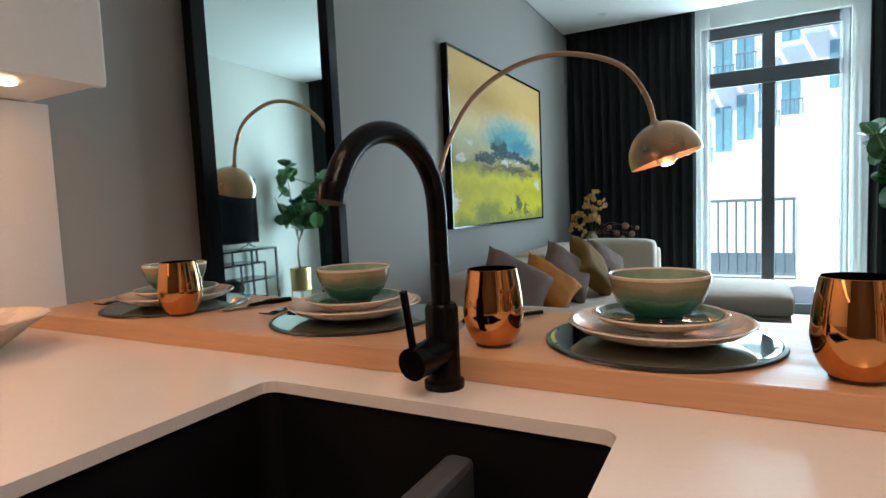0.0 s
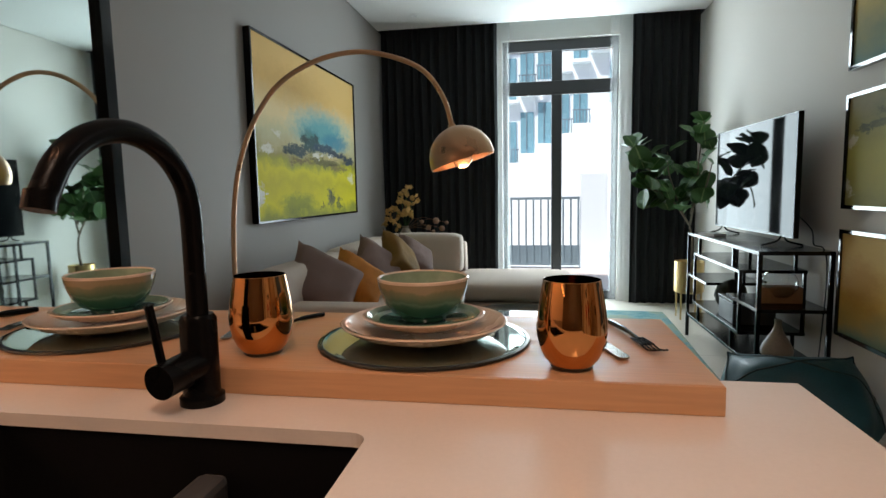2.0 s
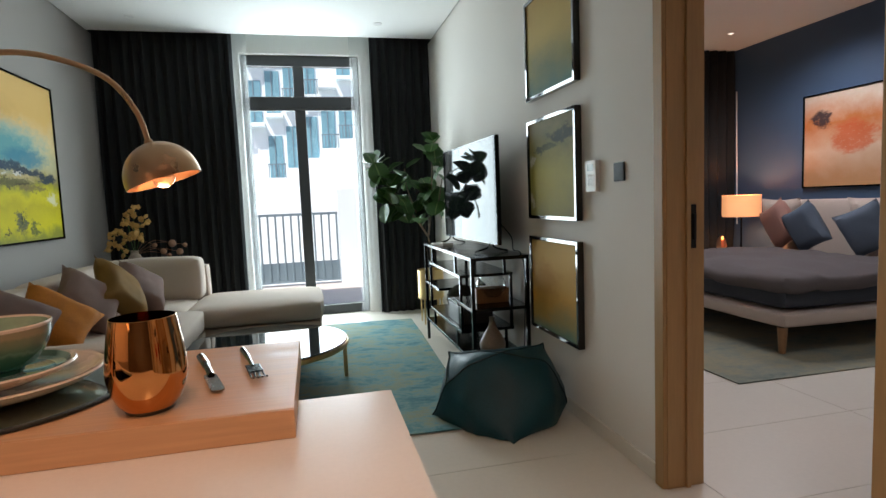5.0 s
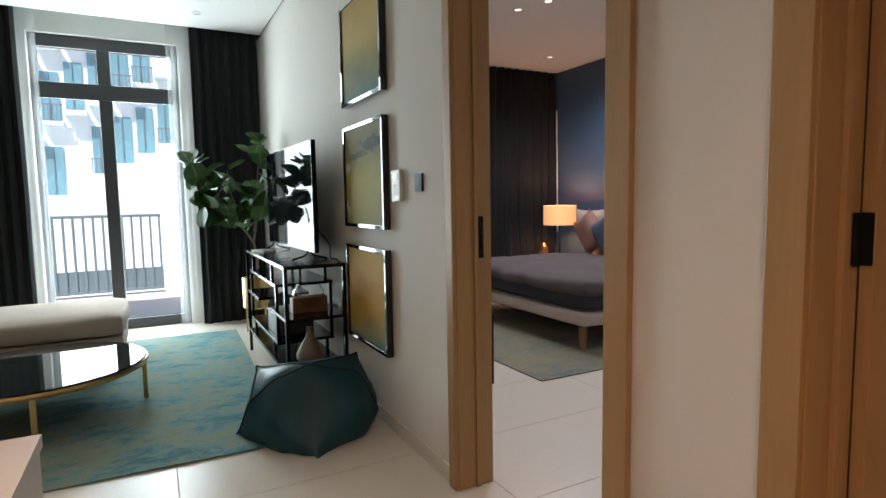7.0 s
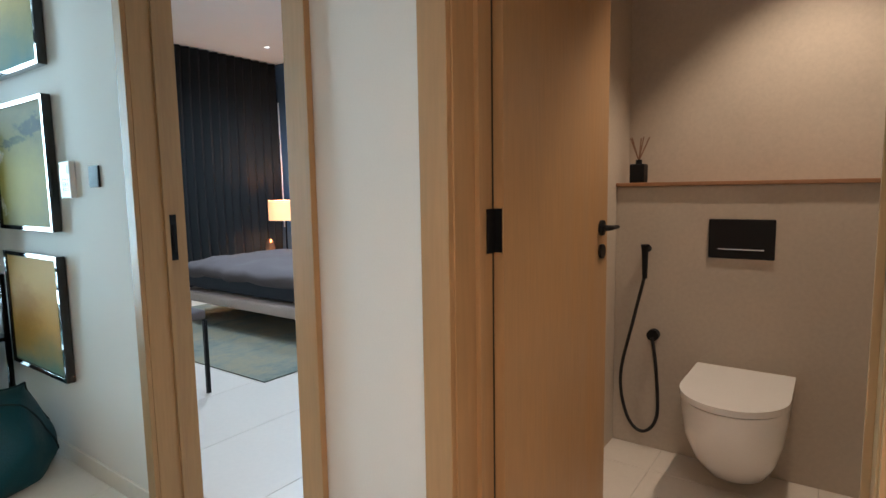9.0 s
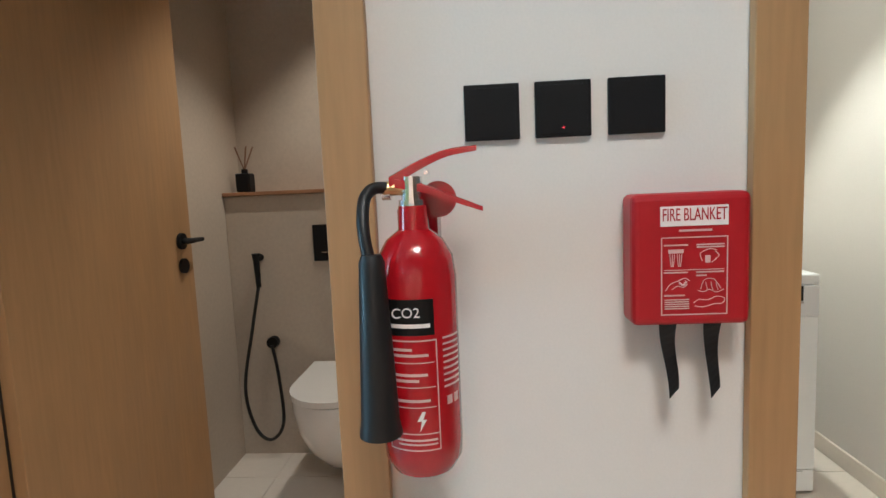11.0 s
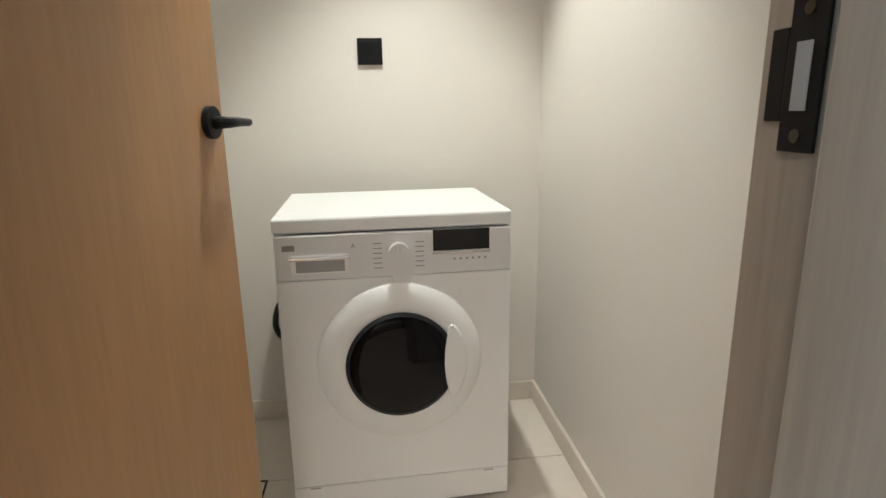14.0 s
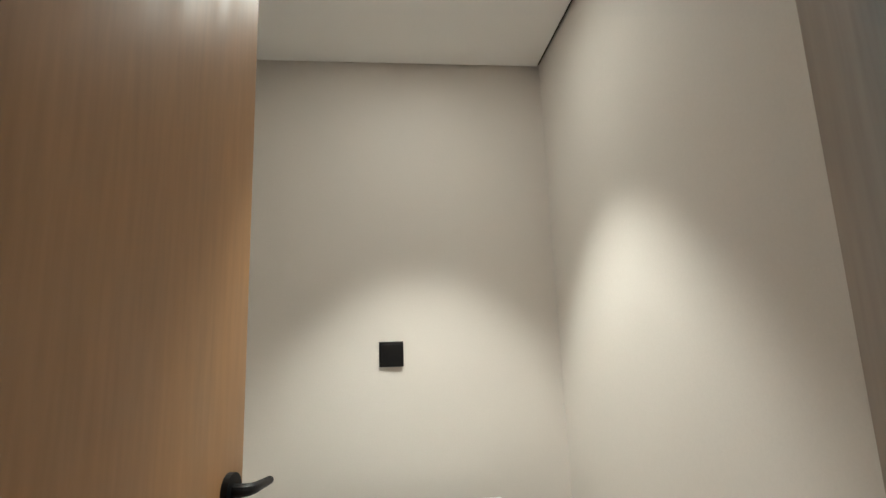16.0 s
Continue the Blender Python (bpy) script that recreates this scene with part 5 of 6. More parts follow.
for k, lm in enumerate(limbs):
    pts = smooth_path(lm, 8)
    r0 = 0.016 if k == 0 else 0.010
    part("trunk" if k == 0 else "branch", tube(pts, [r0 * (1 - 0.6 * i / (len(pts) - 1)) for i in range(len(pts))], 8), M["bark"], pl, smooth=True)
    if k:
        sp += [(pts[i], (pts[min(i + 1, len(pts) - 1)] - pts[max(i - 1, 0)]).normalized(), i / (len(pts) - 1)) for i in range(6, len(pts))]
rng = random.Random(7)
lm_meshes = []
for s in range(3):
    bm = bmesh.new()
    n, across = 8, (-1, -0.5, -0.075, 0.075, 0.5, 1)
    w = len(across)
    rows = []
    for i in range(n + 1):
        u = i / n
        half = 0.56 * (math.sin(math.pi * min(1, u ** 0.80)) ** 0.62) * (0.60 + 0.44 * u) + 0.004
        row = []
        for j in range(w):
            v = across[j]
            row.append(bm.verts.new((half * v, u, -0.22 * u * u + 0.16 * half * abs(v) + 0.03 * math.sin(9 * u + s * 2) * abs(v))))
        rows.append(row)
    for a, b in zip(rows, rows[1:]):
        for j in range(w - 1):
            bm.faces.new((a[j], a[j + 1], b[j + 1], b[j])).material_index = int(j == 2)
    me = bpy.data.meshes.new("leaf")
    for f in bm.faces:
        f.smooth = True
    bm.to_mesh(me)
    bm.free()
    me.materials.append(M["leaf"])
    me.materials.append(M["vein"])
    lm_meshes.append(me)
for k in range(90):
    p, d, u = rng.choice(sp)
    a = rng.uniform(0, 360)
    size = rng.uniform(0.14, 0.205) * (0.88 + 0.18 * u)
    tilt = rng.uniform(30, 72) if rng.random() < 0.5 else rng.uniform(-68, -20)
    if p.x > 0.08 and 60 < a < 120 + 180:
        a -= 150
    ob = shared("leaf", lm_meshes[k % 3], pl, Matrix.Translation(p) @ pose(0, 0, 0, 0, 0, a) @ pose(0, 0.02, 0, tilt, rng.uniform(-25, 25), 0) @ Matrix.Diagonal((size, size, size, 1)))
    tip = ob.matrix_basis @ Vector((0, 1, 0))
    if tip.x > 0.21 or tip.y > 0.42:
        ob.matrix_basis = Matrix.Translation(p) @ pose(0, 0, 0, 0, 0, 120 + rng.uniform(-40, 60)) @ pose(0, 0.02, 0, tilt, 0, 0) @ Matrix.Diagonal((size, size, size, 1))

st = thing("side_table", "small dark side table behind the sofa corner", "side table", (-2.93, 6.49, 0))
part("top", lathe([(0, 0.60), (0.13, 0.60), (0.13, 0.62), (0, 0.62)], 28), M["black"], st)
part("pole", tube([(0, 0, 0.012), (0, 0, 0.60)], 0.012, 10), M["black"], st)
part("foot", lathe([(0, 0), (0.11, 0), (0.11, 0.012), (0, 0.012)], 28), M["black"], st)
fl = thing("flower_vase", "cream orchid stems in a dark vase", "flowers", (-2.93, 6.49, 0.62))
part("vase", lathe([(0, 0), (0.05, 0), (0.075, 0.06), (0.06, 0.15), (0.03, 0.2), (0.035, 0.22), (0.028, 0.22), (0, 0.18)], 28), M["clay"], fl, smooth=True)
rng = random.Random(3)
bm = bmesh.new()
bmesh.ops.create_icosphere(bm, subdivisions=2, radius=1)
for v in bm.verts:
    v.co.z *= 0.35
    v.co *= 1 + 0.35 * math.sin(5 * math.atan2(v.co.y, v.co.x)) * 0.5
pm = bpy.data.meshes.new("blossom")
bm.to_mesh(pm)
bm.free()
pm.materials.append(M["petal"])
for k, (dx, top) in enumerate(((-0.10, 0.40), (-0.03, 0.52), (0.03, 0.60), (0.09, 0.50), (0.02, 0.44), (-0.14, 0.30))):
    pts = smooth_path([(0, 0, 0.18), (dx * 0.5, -0.02, top * 0.6), (dx, -0.04, top), (dx * 1.5, -0.06, top - 0.04)], 5)
    part("stem", tube(pts, 0.003, 6), M["leaf"], fl)
    for i in range(13):
        q = pts[rng.randrange(6, len(pts))]
        shared("blossom", pm, fl, Matrix.Translation(q + Vector((rng.uniform(-0.03, 0.03), rng.uniform(-0.03, 0.03), rng.uniform(-0.03, 0.03)))) @ pose(0, 0, 0, rng.uniform(0, 180), rng.uniform(0, 180), 0) @ Matrix.Diagonal((0.024, 0.024, 0.024, 1)))
for k, (dx, dz, r) in enumerate(((0.17, 0.26, 0.022), (0.24, 0.20, 0.028), (0.32, 0.27, 0.034), (0.38, 0.19, 0.030), (0.43, 0.25, 0.02), (0.29, 0.16, 0.02))):
    pts = smooth_path([(0, 0, 0.18), (dx * 0.5, 0.0, dz * 0.9 + 0.06), (dx, 0.01, dz)], 5)
    part("stem", tube(pts, 0.002, 5), M["pod"], fl)
    bm = bmesh.new()
    bmesh.ops.create_icosphere(bm, subdivisions=3, radius=r)
    p_ = part("pod", bm, M["pod"], fl, "round brown seed pod", smooth=True)
    p_.matrix_basis = pose(dx, 0.01, dz)


def downlight(x, y, z, lit=False):
    ob = thing("downlight", "small round recessed ceiling spotlight", "downlight", (x, y, z), 0, "ceiling downlights")
    part("ring", lathe([(0.030, 0.0), (0.044, 0.0), (0.045, -0.004), (0.030, -0.006)], 28, closed=True), M["white"], ob)
    part("lens", lathe([(0, -0.001), (0.030, -0.002)], 24), M["spot_glow"] if lit else M["panelgrey"], ob)


for x, y in ((-2.75, 6.30), (-0.62, 6.28), (-2.6, 3.2), (-0.7, 3.2)):
    downlight(x, y, CEIL)
for x, y in ((3.20, 6.2), (1.89, 5.0), (2.0, 4.72), (1.5, 3.0)):
    downlight(x, y, BC, True)
downlight(1.20, -0.50, UC, True)

# ---------------------------------------------------------------- bedroom
bd = thing("bed", "upholstered double bed with a grey duvet", "bed", (0, 0, 0))
bx0, bx1, by0, by1 = 1.80, 3.64, 4.04, 5.92
part("rail", soft_box(bx0, bx1, by0, by1, 0.20, 0.31, 0.035, 0.004, 8), M["sofa"], bd, "beige upholstered bed base", smooth=True)
part("headboard", soft_box(3.64, 3.76, by0 - 0.05, 6.02, 0.2, 1.04, 0.04, 0.012, 10), M["sofa"], bd, "buttoned beige headboard", smooth=True)
part("mattress", soft_box(bx0 + 0.05, bx1 - 0.01, by0 + 0.05, by1 - 0.05, 0.31, 0.52, 0.06, 0.01, 8), M["throw"], bd, "dark fitted sheet", smooth=True)
bm = soft_box(bx0 + 0.02, bx1 - 0.42, by0 + 0.03, by1 - 0.03, 0.42, 0.575, 0.07, 0.03, 18)
for v in bm.verts:
    v.co.z += 0.014 * noise.noise((v.co.x * 9, v.co.y * 4, 7)) + 0.022 * noise.noise((v.co.x * 3, v.co.y * 3, 1)) + 0.022 * noise.noise((v.co.x * 5, v.co.y * 11, 4))
part("duvet", bm, M["duvet"], bd, "mauve grey duvet", smooth=True)
for x in (bx0 + 0.06, bx1 - 0.1):
    for y in (by0 + 0.08, by1 - 0.08):
        part("leg", lathe([(0, 0.012), (0.022, 0.012), (0.034, 0.20), (0, 0.20)], 16, at=(x, y, 0)), M["woodleg"], bd)
for x, y, m, lb, s, tu in ((3.50, 5.60, "sofa", "beige pillow against the headboard", 0.5, 90), (3.50, 4.60, "sofa", "beige pillow against the headboard", 0.5, 90), (3.34, 5.50, "pink", "dusty pink cushion on the bed", 0.44, 75), (3.26, 5.12, "blue", "slate blue cushion on the bed", 0.42, 80), (3.30, 4.55, "blue", "slate blue cushion on the bed", 0.42, 95)):
    ob = part("cushion", cushion(s, s, 0.16, 14, x + y), M[m], None, "", True)
    ob.matrix_world = pose(x, y + 0.16, 0.60 + s * 0.46, 0, 0, tu) @ pose(0, 0, 0, -16, 24 if m != "sofa" else 0, 0)
    tagged(ob, lb, "cushion", "cushions on the bed")
ns = thing("nightstand", "small wooden nightstand beside the bed", "nightstand", (3.46, 6.32, 0))
part("body", box(-0.20, 0.24, -0.20, 0.20, 0.16, 0.47, 0.004), M["woodleg"], ns)
part("drawer", box(-0.212, -0.201, -0.185, 0.185, 0.20, 0.44, 0.002), M["woodleg"], ns)
for x in (-0.17, 0.21):
    for y in (-0.17, 0.17):
        part("leg", tube([(x, y, 0), (x, y, 0.16)], 0.012, 8), M["brass"], ns)
tl = thing("table_lamp", "lit table lamp with a drum shade", "table lamp", (3.42, 6.28, 0.47))
part("base", box(-0.08, 0.08, -0.08, 0.08, 0, 0.02, 0.004), M["black"], tl)
part("stem", tube([(0, 0, 0.02), (0, 0, 0.44)], 0.009, 10), M["black"], tl)
part("shade", lathe([(0.20, 0.40), (0.20, 0.64), (0.196, 0.64), (0.196, 0.40)], 44, closed=True), M["shade"], tl, "glowing linen drum shade", smooth=True)
ob = thing("vase", "small bronze faceted vase on the nightstand", "vase", (3.30, 6.45, 0.47))
part("body", lathe([(0, 0), (0.04, 0), (0.06, 0.06), (0.045, 0.13), (0.02, 0.17), (0, 0.17)], 8), M["bronze"], ob)
ob = tagged(part("rug", soft_box(1.13, 3.4, 3.70, 6.35, 0.0, 0.011, 0.005, 0, 3), M["bedrug"]), "green and grey abstract rug under the bed", "rug")
bart = ramp_art("bedroom_canvas", ((0.1, (0.5, 0.25, 0.12)), (0.4, (0.6, 0.40, 0.28)), (0.7, (0.5, 0.16, 0.05)), (0.95, (0.62, 0.5, 0.4))), "z", 0, 0.95, 0.4, 4.0, (((0.02, 0.02, 0.03), 0.25, 0.7, 0.08, 0.9, 1.0), ((0.55, 0.10, 0.03), -0.1, 0.5, 0.14, 0.8, 1.4)), 4.0)
framed("bedroom_painting", "red and cream abstract painting in a black frame", BX1 - 0.002, 4.93, 5.85, 1.16, 2.12, -1, bart, M["black"])
tagged(drape("curtain", 0.35, BX1 - 0.05, 6.84, 0.012, BC - 0.012, 30, 0.04, M["curtain"], "closed charcoal bedroom curtain in folds", 21.0), group="bedroom curtains")
# added white rod and hook imitate a bright line of light beside the curtain
ob = thing("curtain_light_line", "slim pale strip added for a line of light at the curtain edge", "curtain rod", (BX1 - 0.075, 6.735, 0))
part("rod", tube([(0, 0.02, 2.35), (0, 0.01, 1.6), (0, 0, 0.75)], 0.0075, 8), M["white"], ob)
part("hook", tube(smooth_path([(0, 0.02, 2.35), (0, 0.035, 2.37), (0, 0.07, 2.36)], 4), 0.004, 6), M["chrome"], ob)
ob = thing("bench", "black metal framed bench near the bed", "bench", (0.62, 4.15, 0))
for x in (-0.22, 0.22):
    for y in (-0.3, 0.3):
        part("leg", box(x - 0.011, x + 0.011, y - 0.011, y + 0.011, 0, 0.455, 0.001), M["black"], ob)
part("seat", soft_box(-0.23, 0.23, -0.31, 0.31, 0.455, 0.52, 0.02, 0.008, 6), M["duvet"], ob, "grey padded seat", smooth=True)

# ---------------------------------------------------------------- bathroom
wc = thing("toilet", "white wall-hung toilet with a closed lid", "toilet", (1.58, 1.06, -0.016))
bm = bmesh.new()
rows = []
for z, dp, hw in ((0.44, 0.53, 0.178), (0.40, 0.53, 0.178), (0.30, 0.50, 0.168), (0.20, 0.43, 0.145), (0.12, 0.34, 0.115), (0.085, 0.26, 0.085)):
    row = []
    for k in range(29):
        a = radians(-90 + 180 * k / 28)
        row.append(bm.verts.new((-max(0, dp - hw * 1.15) - hw * 1.15 * math.cos(a), hw * math.sin(a), z)))
    row = [bm.verts.new((0, -hw, z))] + row + [bm.verts.new((0, hw, z))]
    rows.append(row)
for a, b in zip(rows, rows[1:]):
    for k in range(len(a)):
        bm.faces.new((a[k], a[(k + 1) % len(a)], b[(k + 1) % len(b)], b[k]))
bm.faces.new(rows[0][::-1])
bm.faces.new(rows[-1])
part("bowl", bm, M["porcelain"], wc, smooth=True)
out = [(-0.04, -0.18)] + [(-0.335 - 0.205 * math.cos(radians(-90 + 180 * k / 24)), 0.182 * math.sin(radians(-90 + 180 * k / 24))) for k in range(25)] + [(-0.04, 0.18)]
part("lid", slab(out[::-1], 0.447, 0.470), M["porcelain"], wc)
fp = thing("flush_plate", "black dual flush plate on the stone wall", "flush plate", (1.58, 1.097, 0.988))
part("plate", box(-0.010, -0.001, -0.122, 0.122, -0.082, 0.082, 0.004), M["blackmatt"], fp)
part("button", box(-0.013, -0.0102, -0.085, 0.085, -0.045, -0.040, 0.001), M["chrome"], fp)
bs = thing("bidet_spray", "black hand bidet spray on a looped hose", "bidet spray", (1.58, 1.468, 0.942))
part("bracket", tube([(-0.001, 0, -0.01), (-0.04, 0, -0.01)], 0.016, 14), M["blackmatt"], bs)
part("spray", tube([(-0.05, 0, 0.012), (-0.05, 0.0, -0.02), (-0.045, 0.0, -0.14)], [0.019, 0.014, 0.011], 14), M["blackmatt"], bs)
part("hose", tube(smooth_path([(-0.045, 0, -0.13), (-0.045, 0.045, -0.33), (-0.05, 0.098, -0.60), (-0.05, 0.065, -0.79), (-0.05, -0.005, -0.85), (-0.045, -0.066, -0.77), (-0.04, -0.058, -0.56), (-0.035, -0.036, -0.41)], 7), 0.0075, 10), M["rubber"], bs, smooth=True)
part("inlet", tube([(-0.001, -0.036, -0.400), (-0.035, -0.036, -0.400)], 0.026, 18), M["blackmatt"], bs)
rd = thing("reed_diffuser", "black reed diffuser bottle on the ledge", "diffuser", (1.64, 1.535, 1.227))
part("bottle", box(-0.033, 0.033, -0.033, 0.033, 0, 0.085, 0.006), M["blackmatt"], rd)
part("neck", tube([(0, 0, 0.085), (0, 0, 0.105)], 0.014, 12), M["blackmatt"], rd)
for k in range(5):
    a = radians(72 * k)
    part("reed", tube([(0, 0, 0.10), (0.03 * math.cos(a), 0.045 * math.sin(a), 0.205)], 0.003, 6), M["pod"], rd)

# ---------------------------------------------------------------- fire extinguisher and blanket
fx_scale = 0.945
fx = thing("fire_extinguisher", "red carbon dioxide fire extinguisher hung on the wall", "fire extinguisher", (-0.123, 0.564, 0.820))
fx.scale = (fx_scale, fx_scale, fx_scale)
RR = 0.057
part("cylinder", lathe([(0, 0), (0.025, 0.001), (0.045, 0.008), (0.0555, 0.026), (RR, 0.05), (RR, 0.285), (0.053, 0.315), (0.040, 0.338), (0.022, 0.352), (0.020, 0.385), (0, 0.385)], 48), M["red"], fx, smooth=True)
part("valve", tube([(0, 0, 0.385), (0, 0, 0.425)], 0.015, 16), M["chrome"], fx)
part("collar", tube([(0, 0, 0.383), (0, 0, 0.393)], 0.019, 16), M["chrome"], fx)
part("gauge", tube([(0.004, 0.030, 0.407), (0.004, 0.042, 0.407)], 0.014, 20), M["chrome"], fx)
part("outlet", tube([(0, 0.01, 0.41), (-0.004, 0.04, 0.41)], 0.010, 12), M["brass"], fx)


def pressed(name, pts, w0, w1, deep):
    """A handle pressed from sheet steel: an upside-down channel that follows pts and tapers from w0 to w1."""
    bm = bmesh.new()
    line = smooth_path(pts, 5)
    rows = []
    for k, q in enumerate(line):
        w = (w0 + (w1 - w0) * k / (len(line) - 1)) / 2
        d = deep * (1 - 0.55 * k / (len(line) - 1))
        rows.append([bm.verts.new((q[0] + x, q[1], q[2] + z)) for x, z in ((-w, -d), (-w, -0.002), (-w * 0.7, 0.0), (w * 0.7, 0.0), (w, -0.002), (w, -d), (w * 0.82, -d), (w * 0.82, -0.003), (-w * 0.82, -0.003), (-w * 0.82, -d))])
    for a, b in zip(rows, rows[1:]):
        for k in range(10):
            bm.faces.new((a[k], a[(k + 1) % 10], b[(k + 1) % 10], b[k]))
    bm.faces.new(rows[0])
    bm.faces.new(rows[-1])
    part(name, bm, M["red"], fx, smooth=True)


pressed("handle", [(0, 0.022, 0.424), (0, -0.02, 0.413), (0, -0.06, 0.396), (0, -0.098, 0.380)], 0.027, 0.018, 0.014)
pressed("lever", [(0, 0.030, 0.426), (0, -0.01, 0.446), (0, -0.05, 0.460), (0, -0.092, 0.464)], 0.025, 0.015, 0.015)
part("pin", tube([(-0.018, -0.022, 0.430), (0.018, -0.022, 0.430)], 0.003, 8), M["chrome"], fx)
part("tag", tube([(0.020, -0.035, 0.392), (0.023, -0.035, 0.392)], 0.026, 24), M["red"], fx)
part("hose", tube(smooth_path([(-0.004, 0.034, 0.411), (-0.016, 0.052, 0.410), (-0.036, 0.061, 0.394), (-0.056, 0.060, 0.356), (-0.064, 0.052, 0.312)], 7), 0.0085, 12), M["rubber"], fx, smooth=True)
part("horn", lathe([(0, 0.325), (0.013, 0.325), (0.017, 0.315), (0.022, 0.20), (0.026, 0.100), (0.029, 0.085), (0.029, 0.081), (0.024, 0.081), (0, 0.095)], 32, at=(-0.064, 0.050, 0)), M["rubber"], fx, smooth=True)
part("wall_bracket", box(0.052, 0.1295, -0.03, 0.03, 0.24, 0.38, 0.003), M["red"], fx)


def wrap(name, y0, y1, z0, z1, material, parent, off=0.0006, n=10, r=RR):
    """A thin printed patch bent round the cylinder; y runs along the arc from its front."""
    bm = bmesh.new()
    ro = []
    for k in range(n + 1):
        a = math.pi + (y0 + (y1 - y0) * k / n) / r
        ro.append([bm.verts.new((rr * math.cos(a), -rr * math.sin(a) * -1, z)) for rr, z in ((r + off, z0), (r + off, z1), (r - 0.001, z1), (r - 0.001, z0))])
    for a, b in zip(ro, ro[1:]):
        for k in range(4):
            bm.faces.new((a[k], a[(k + 1) % 4], b[(k + 1) % 4], b[k]))
    bm.faces.new(ro[0])
    bm.faces.new(ro[-1])
    return part(name, bm, material, parent)


lab = wrap("label", -0.045, 0.028, 0.213, 0.262, M["blackmatt"], fx)
wrap("print_line", -0.036, 0.022, 0.2235, 0.2290, M["print_white"], fx, 0.0010)
for z0, z1, y0, y1 in ((0.205, 0.2066, -0.045, 0.03), (0.052, 0.0536, -0.045, 0.03), (0.0755, 0.0768, -0.045, 0.03), (0.066, 0.0685, -0.035, 0.026), (0.060, 0.062, -0.03, 0.026)):
    wrap("print_line", y0, y1, z0, z1, M["print_pale"], fx, 0.0008)
for y in (0.029, -0.045):
    wrap("print_line", y, y + 0.0014, 0.052, 0.2066, M["print_pale"], fx, 0.0008, 2)
for k, (z, a, b) in enumerate(((0.192, -0.035, -0.004), (0.184, -0.035, 0.018), (0.175, -0.040, 0.026), (0.157, -0.035, 0.016), (0.149, -0.035, 0.004), (0.141, -0.040, 0.026), (0.121, -0.035, 0.018), (0.113, -0.040, 0.026))):
    wrap("print_line", a, b, z, z + (0.0035 if k not in (2, 5, 7) else 0.001), M["print_pale"], fx, 0.0008)
for k in range(9):
    wrap("print_line", 0.040, 0.074, 0.205 - 0.0085 * k, 0.2075 - 0.0085 * k, M["print_pale"], fx, 0.0008)
for k, a in enumerate((0.044, 0.058)):
    wrap("print_mark", a, a + 0.009, 0.112, 0.124, M["print_pale"], fx, 0.0008, 4)
bz = [(0.0, 0.022), (-0.007, 0.008), (-0.001, 0.009), (-0.004, -0.006), (0.006, 0.011), (0.001, 0.011), (0.005, 0.022)]
bm = bmesh.new()
bm.faces.new([bm.verts.new((-RR - 0.0012, -0.006 - y, 0.086 + z)) for y, z in bz])
ex = bmesh.ops.extrude_face_region(bm, geom=bm.faces[:])
bmesh.ops.translate(bm, vec=(0.0009, 0, 0), verts=[v for v in ex["geom"] if isinstance(v, bmesh.types.BMVert)])
part("warning_bolt", bm, M["print_white"], fx)
# lettering turned to face -x: text x runs along -y
FACE = Matrix(((0, 0, -1, 0), (-1, 0, 0, 0), (0, 1, 0, 0), (0, 0, 0, 1)))
words("lettering", "CO2", 0.019, Matrix.Translation((-RR - 0.0010, 0.010, 0.238)) @ FACE, M["print_white"], fx)

fb = thing("fire_blanket", "red fire blanket case with two black pull straps", "fire blanket", (-0.008, 0.180, 1.088))
part("case", box(-0.050, 0.0075, -0.083, 0.082, -0.094, 0.096, 0.010, seg=3), M["redcase"], fb)
part("label", box(-0.0512, -0.0502, -0.050, 0.043, 0.0495, 0.0775), M["print_white"], fb)
words("lettering", "FIRE BLANKET", 0.0175, Matrix.Translation((-0.0516, -0.0035, 0.0572)) @ FACE @ Matrix.Diagonal((0.80, 1.45, 1, 1)), M["redcase"], fb)


def mark(y0, y1, z0, z1, name="print_line"):
    part(name, box(-0.0510, -0.0502, y0 + 0.005, y1 + 0.005, z0 + 0.005, z1 + 0.005), M["print_pale"], fb)


for b in ((-0.055, 0.037, 0.0275, 0.0290), (-0.055, 0.037, -0.0830, -0.0815), (-0.055, -0.0535, -0.0815, 0.0275), (0.0355, 0.037, -0.0815, 0.0275), (-0.033, 0.012, 0.0365, 0.0395)):
    mark(*b)
for b in ((0.000, 0.033, 0.0165, 0.0185), (-0.050, -0.012, 0.0165, 0.0185), (-0.050, -0.012, 0.0130, 0.0150), (0.000, 0.033, -0.0225, -0.0205), (-0.050, -0.012, -0.0225, -0.0205), (-0.026, -0.012, -0.0275, -0.0255), (0.004, 0.033, -0.0555, -0.0535)):
    mark(*b)
for k in range(5):
    mark(-0.002, 0.032, -0.0615 - 0.0032 * k, -0.0600 - 0.0032 * k)
mark(0.006, 0.027, 0.0060, 0.0115, "pictogram")
mark(-0.031, -0.024, -0.0085, 0.002, "pictogram")
mark(-0.050, 0.033, -0.0185, -0.0175)


def stroke(pts, w=0.0006):
    """A thin printed line of a pictogram on the front of the case."""
    part("pictogram", tube(smooth_path([(-0.0503, y + 0.005, z + 0.005) for y, z in pts], 4), w, 5), M["print_pale"], fb)


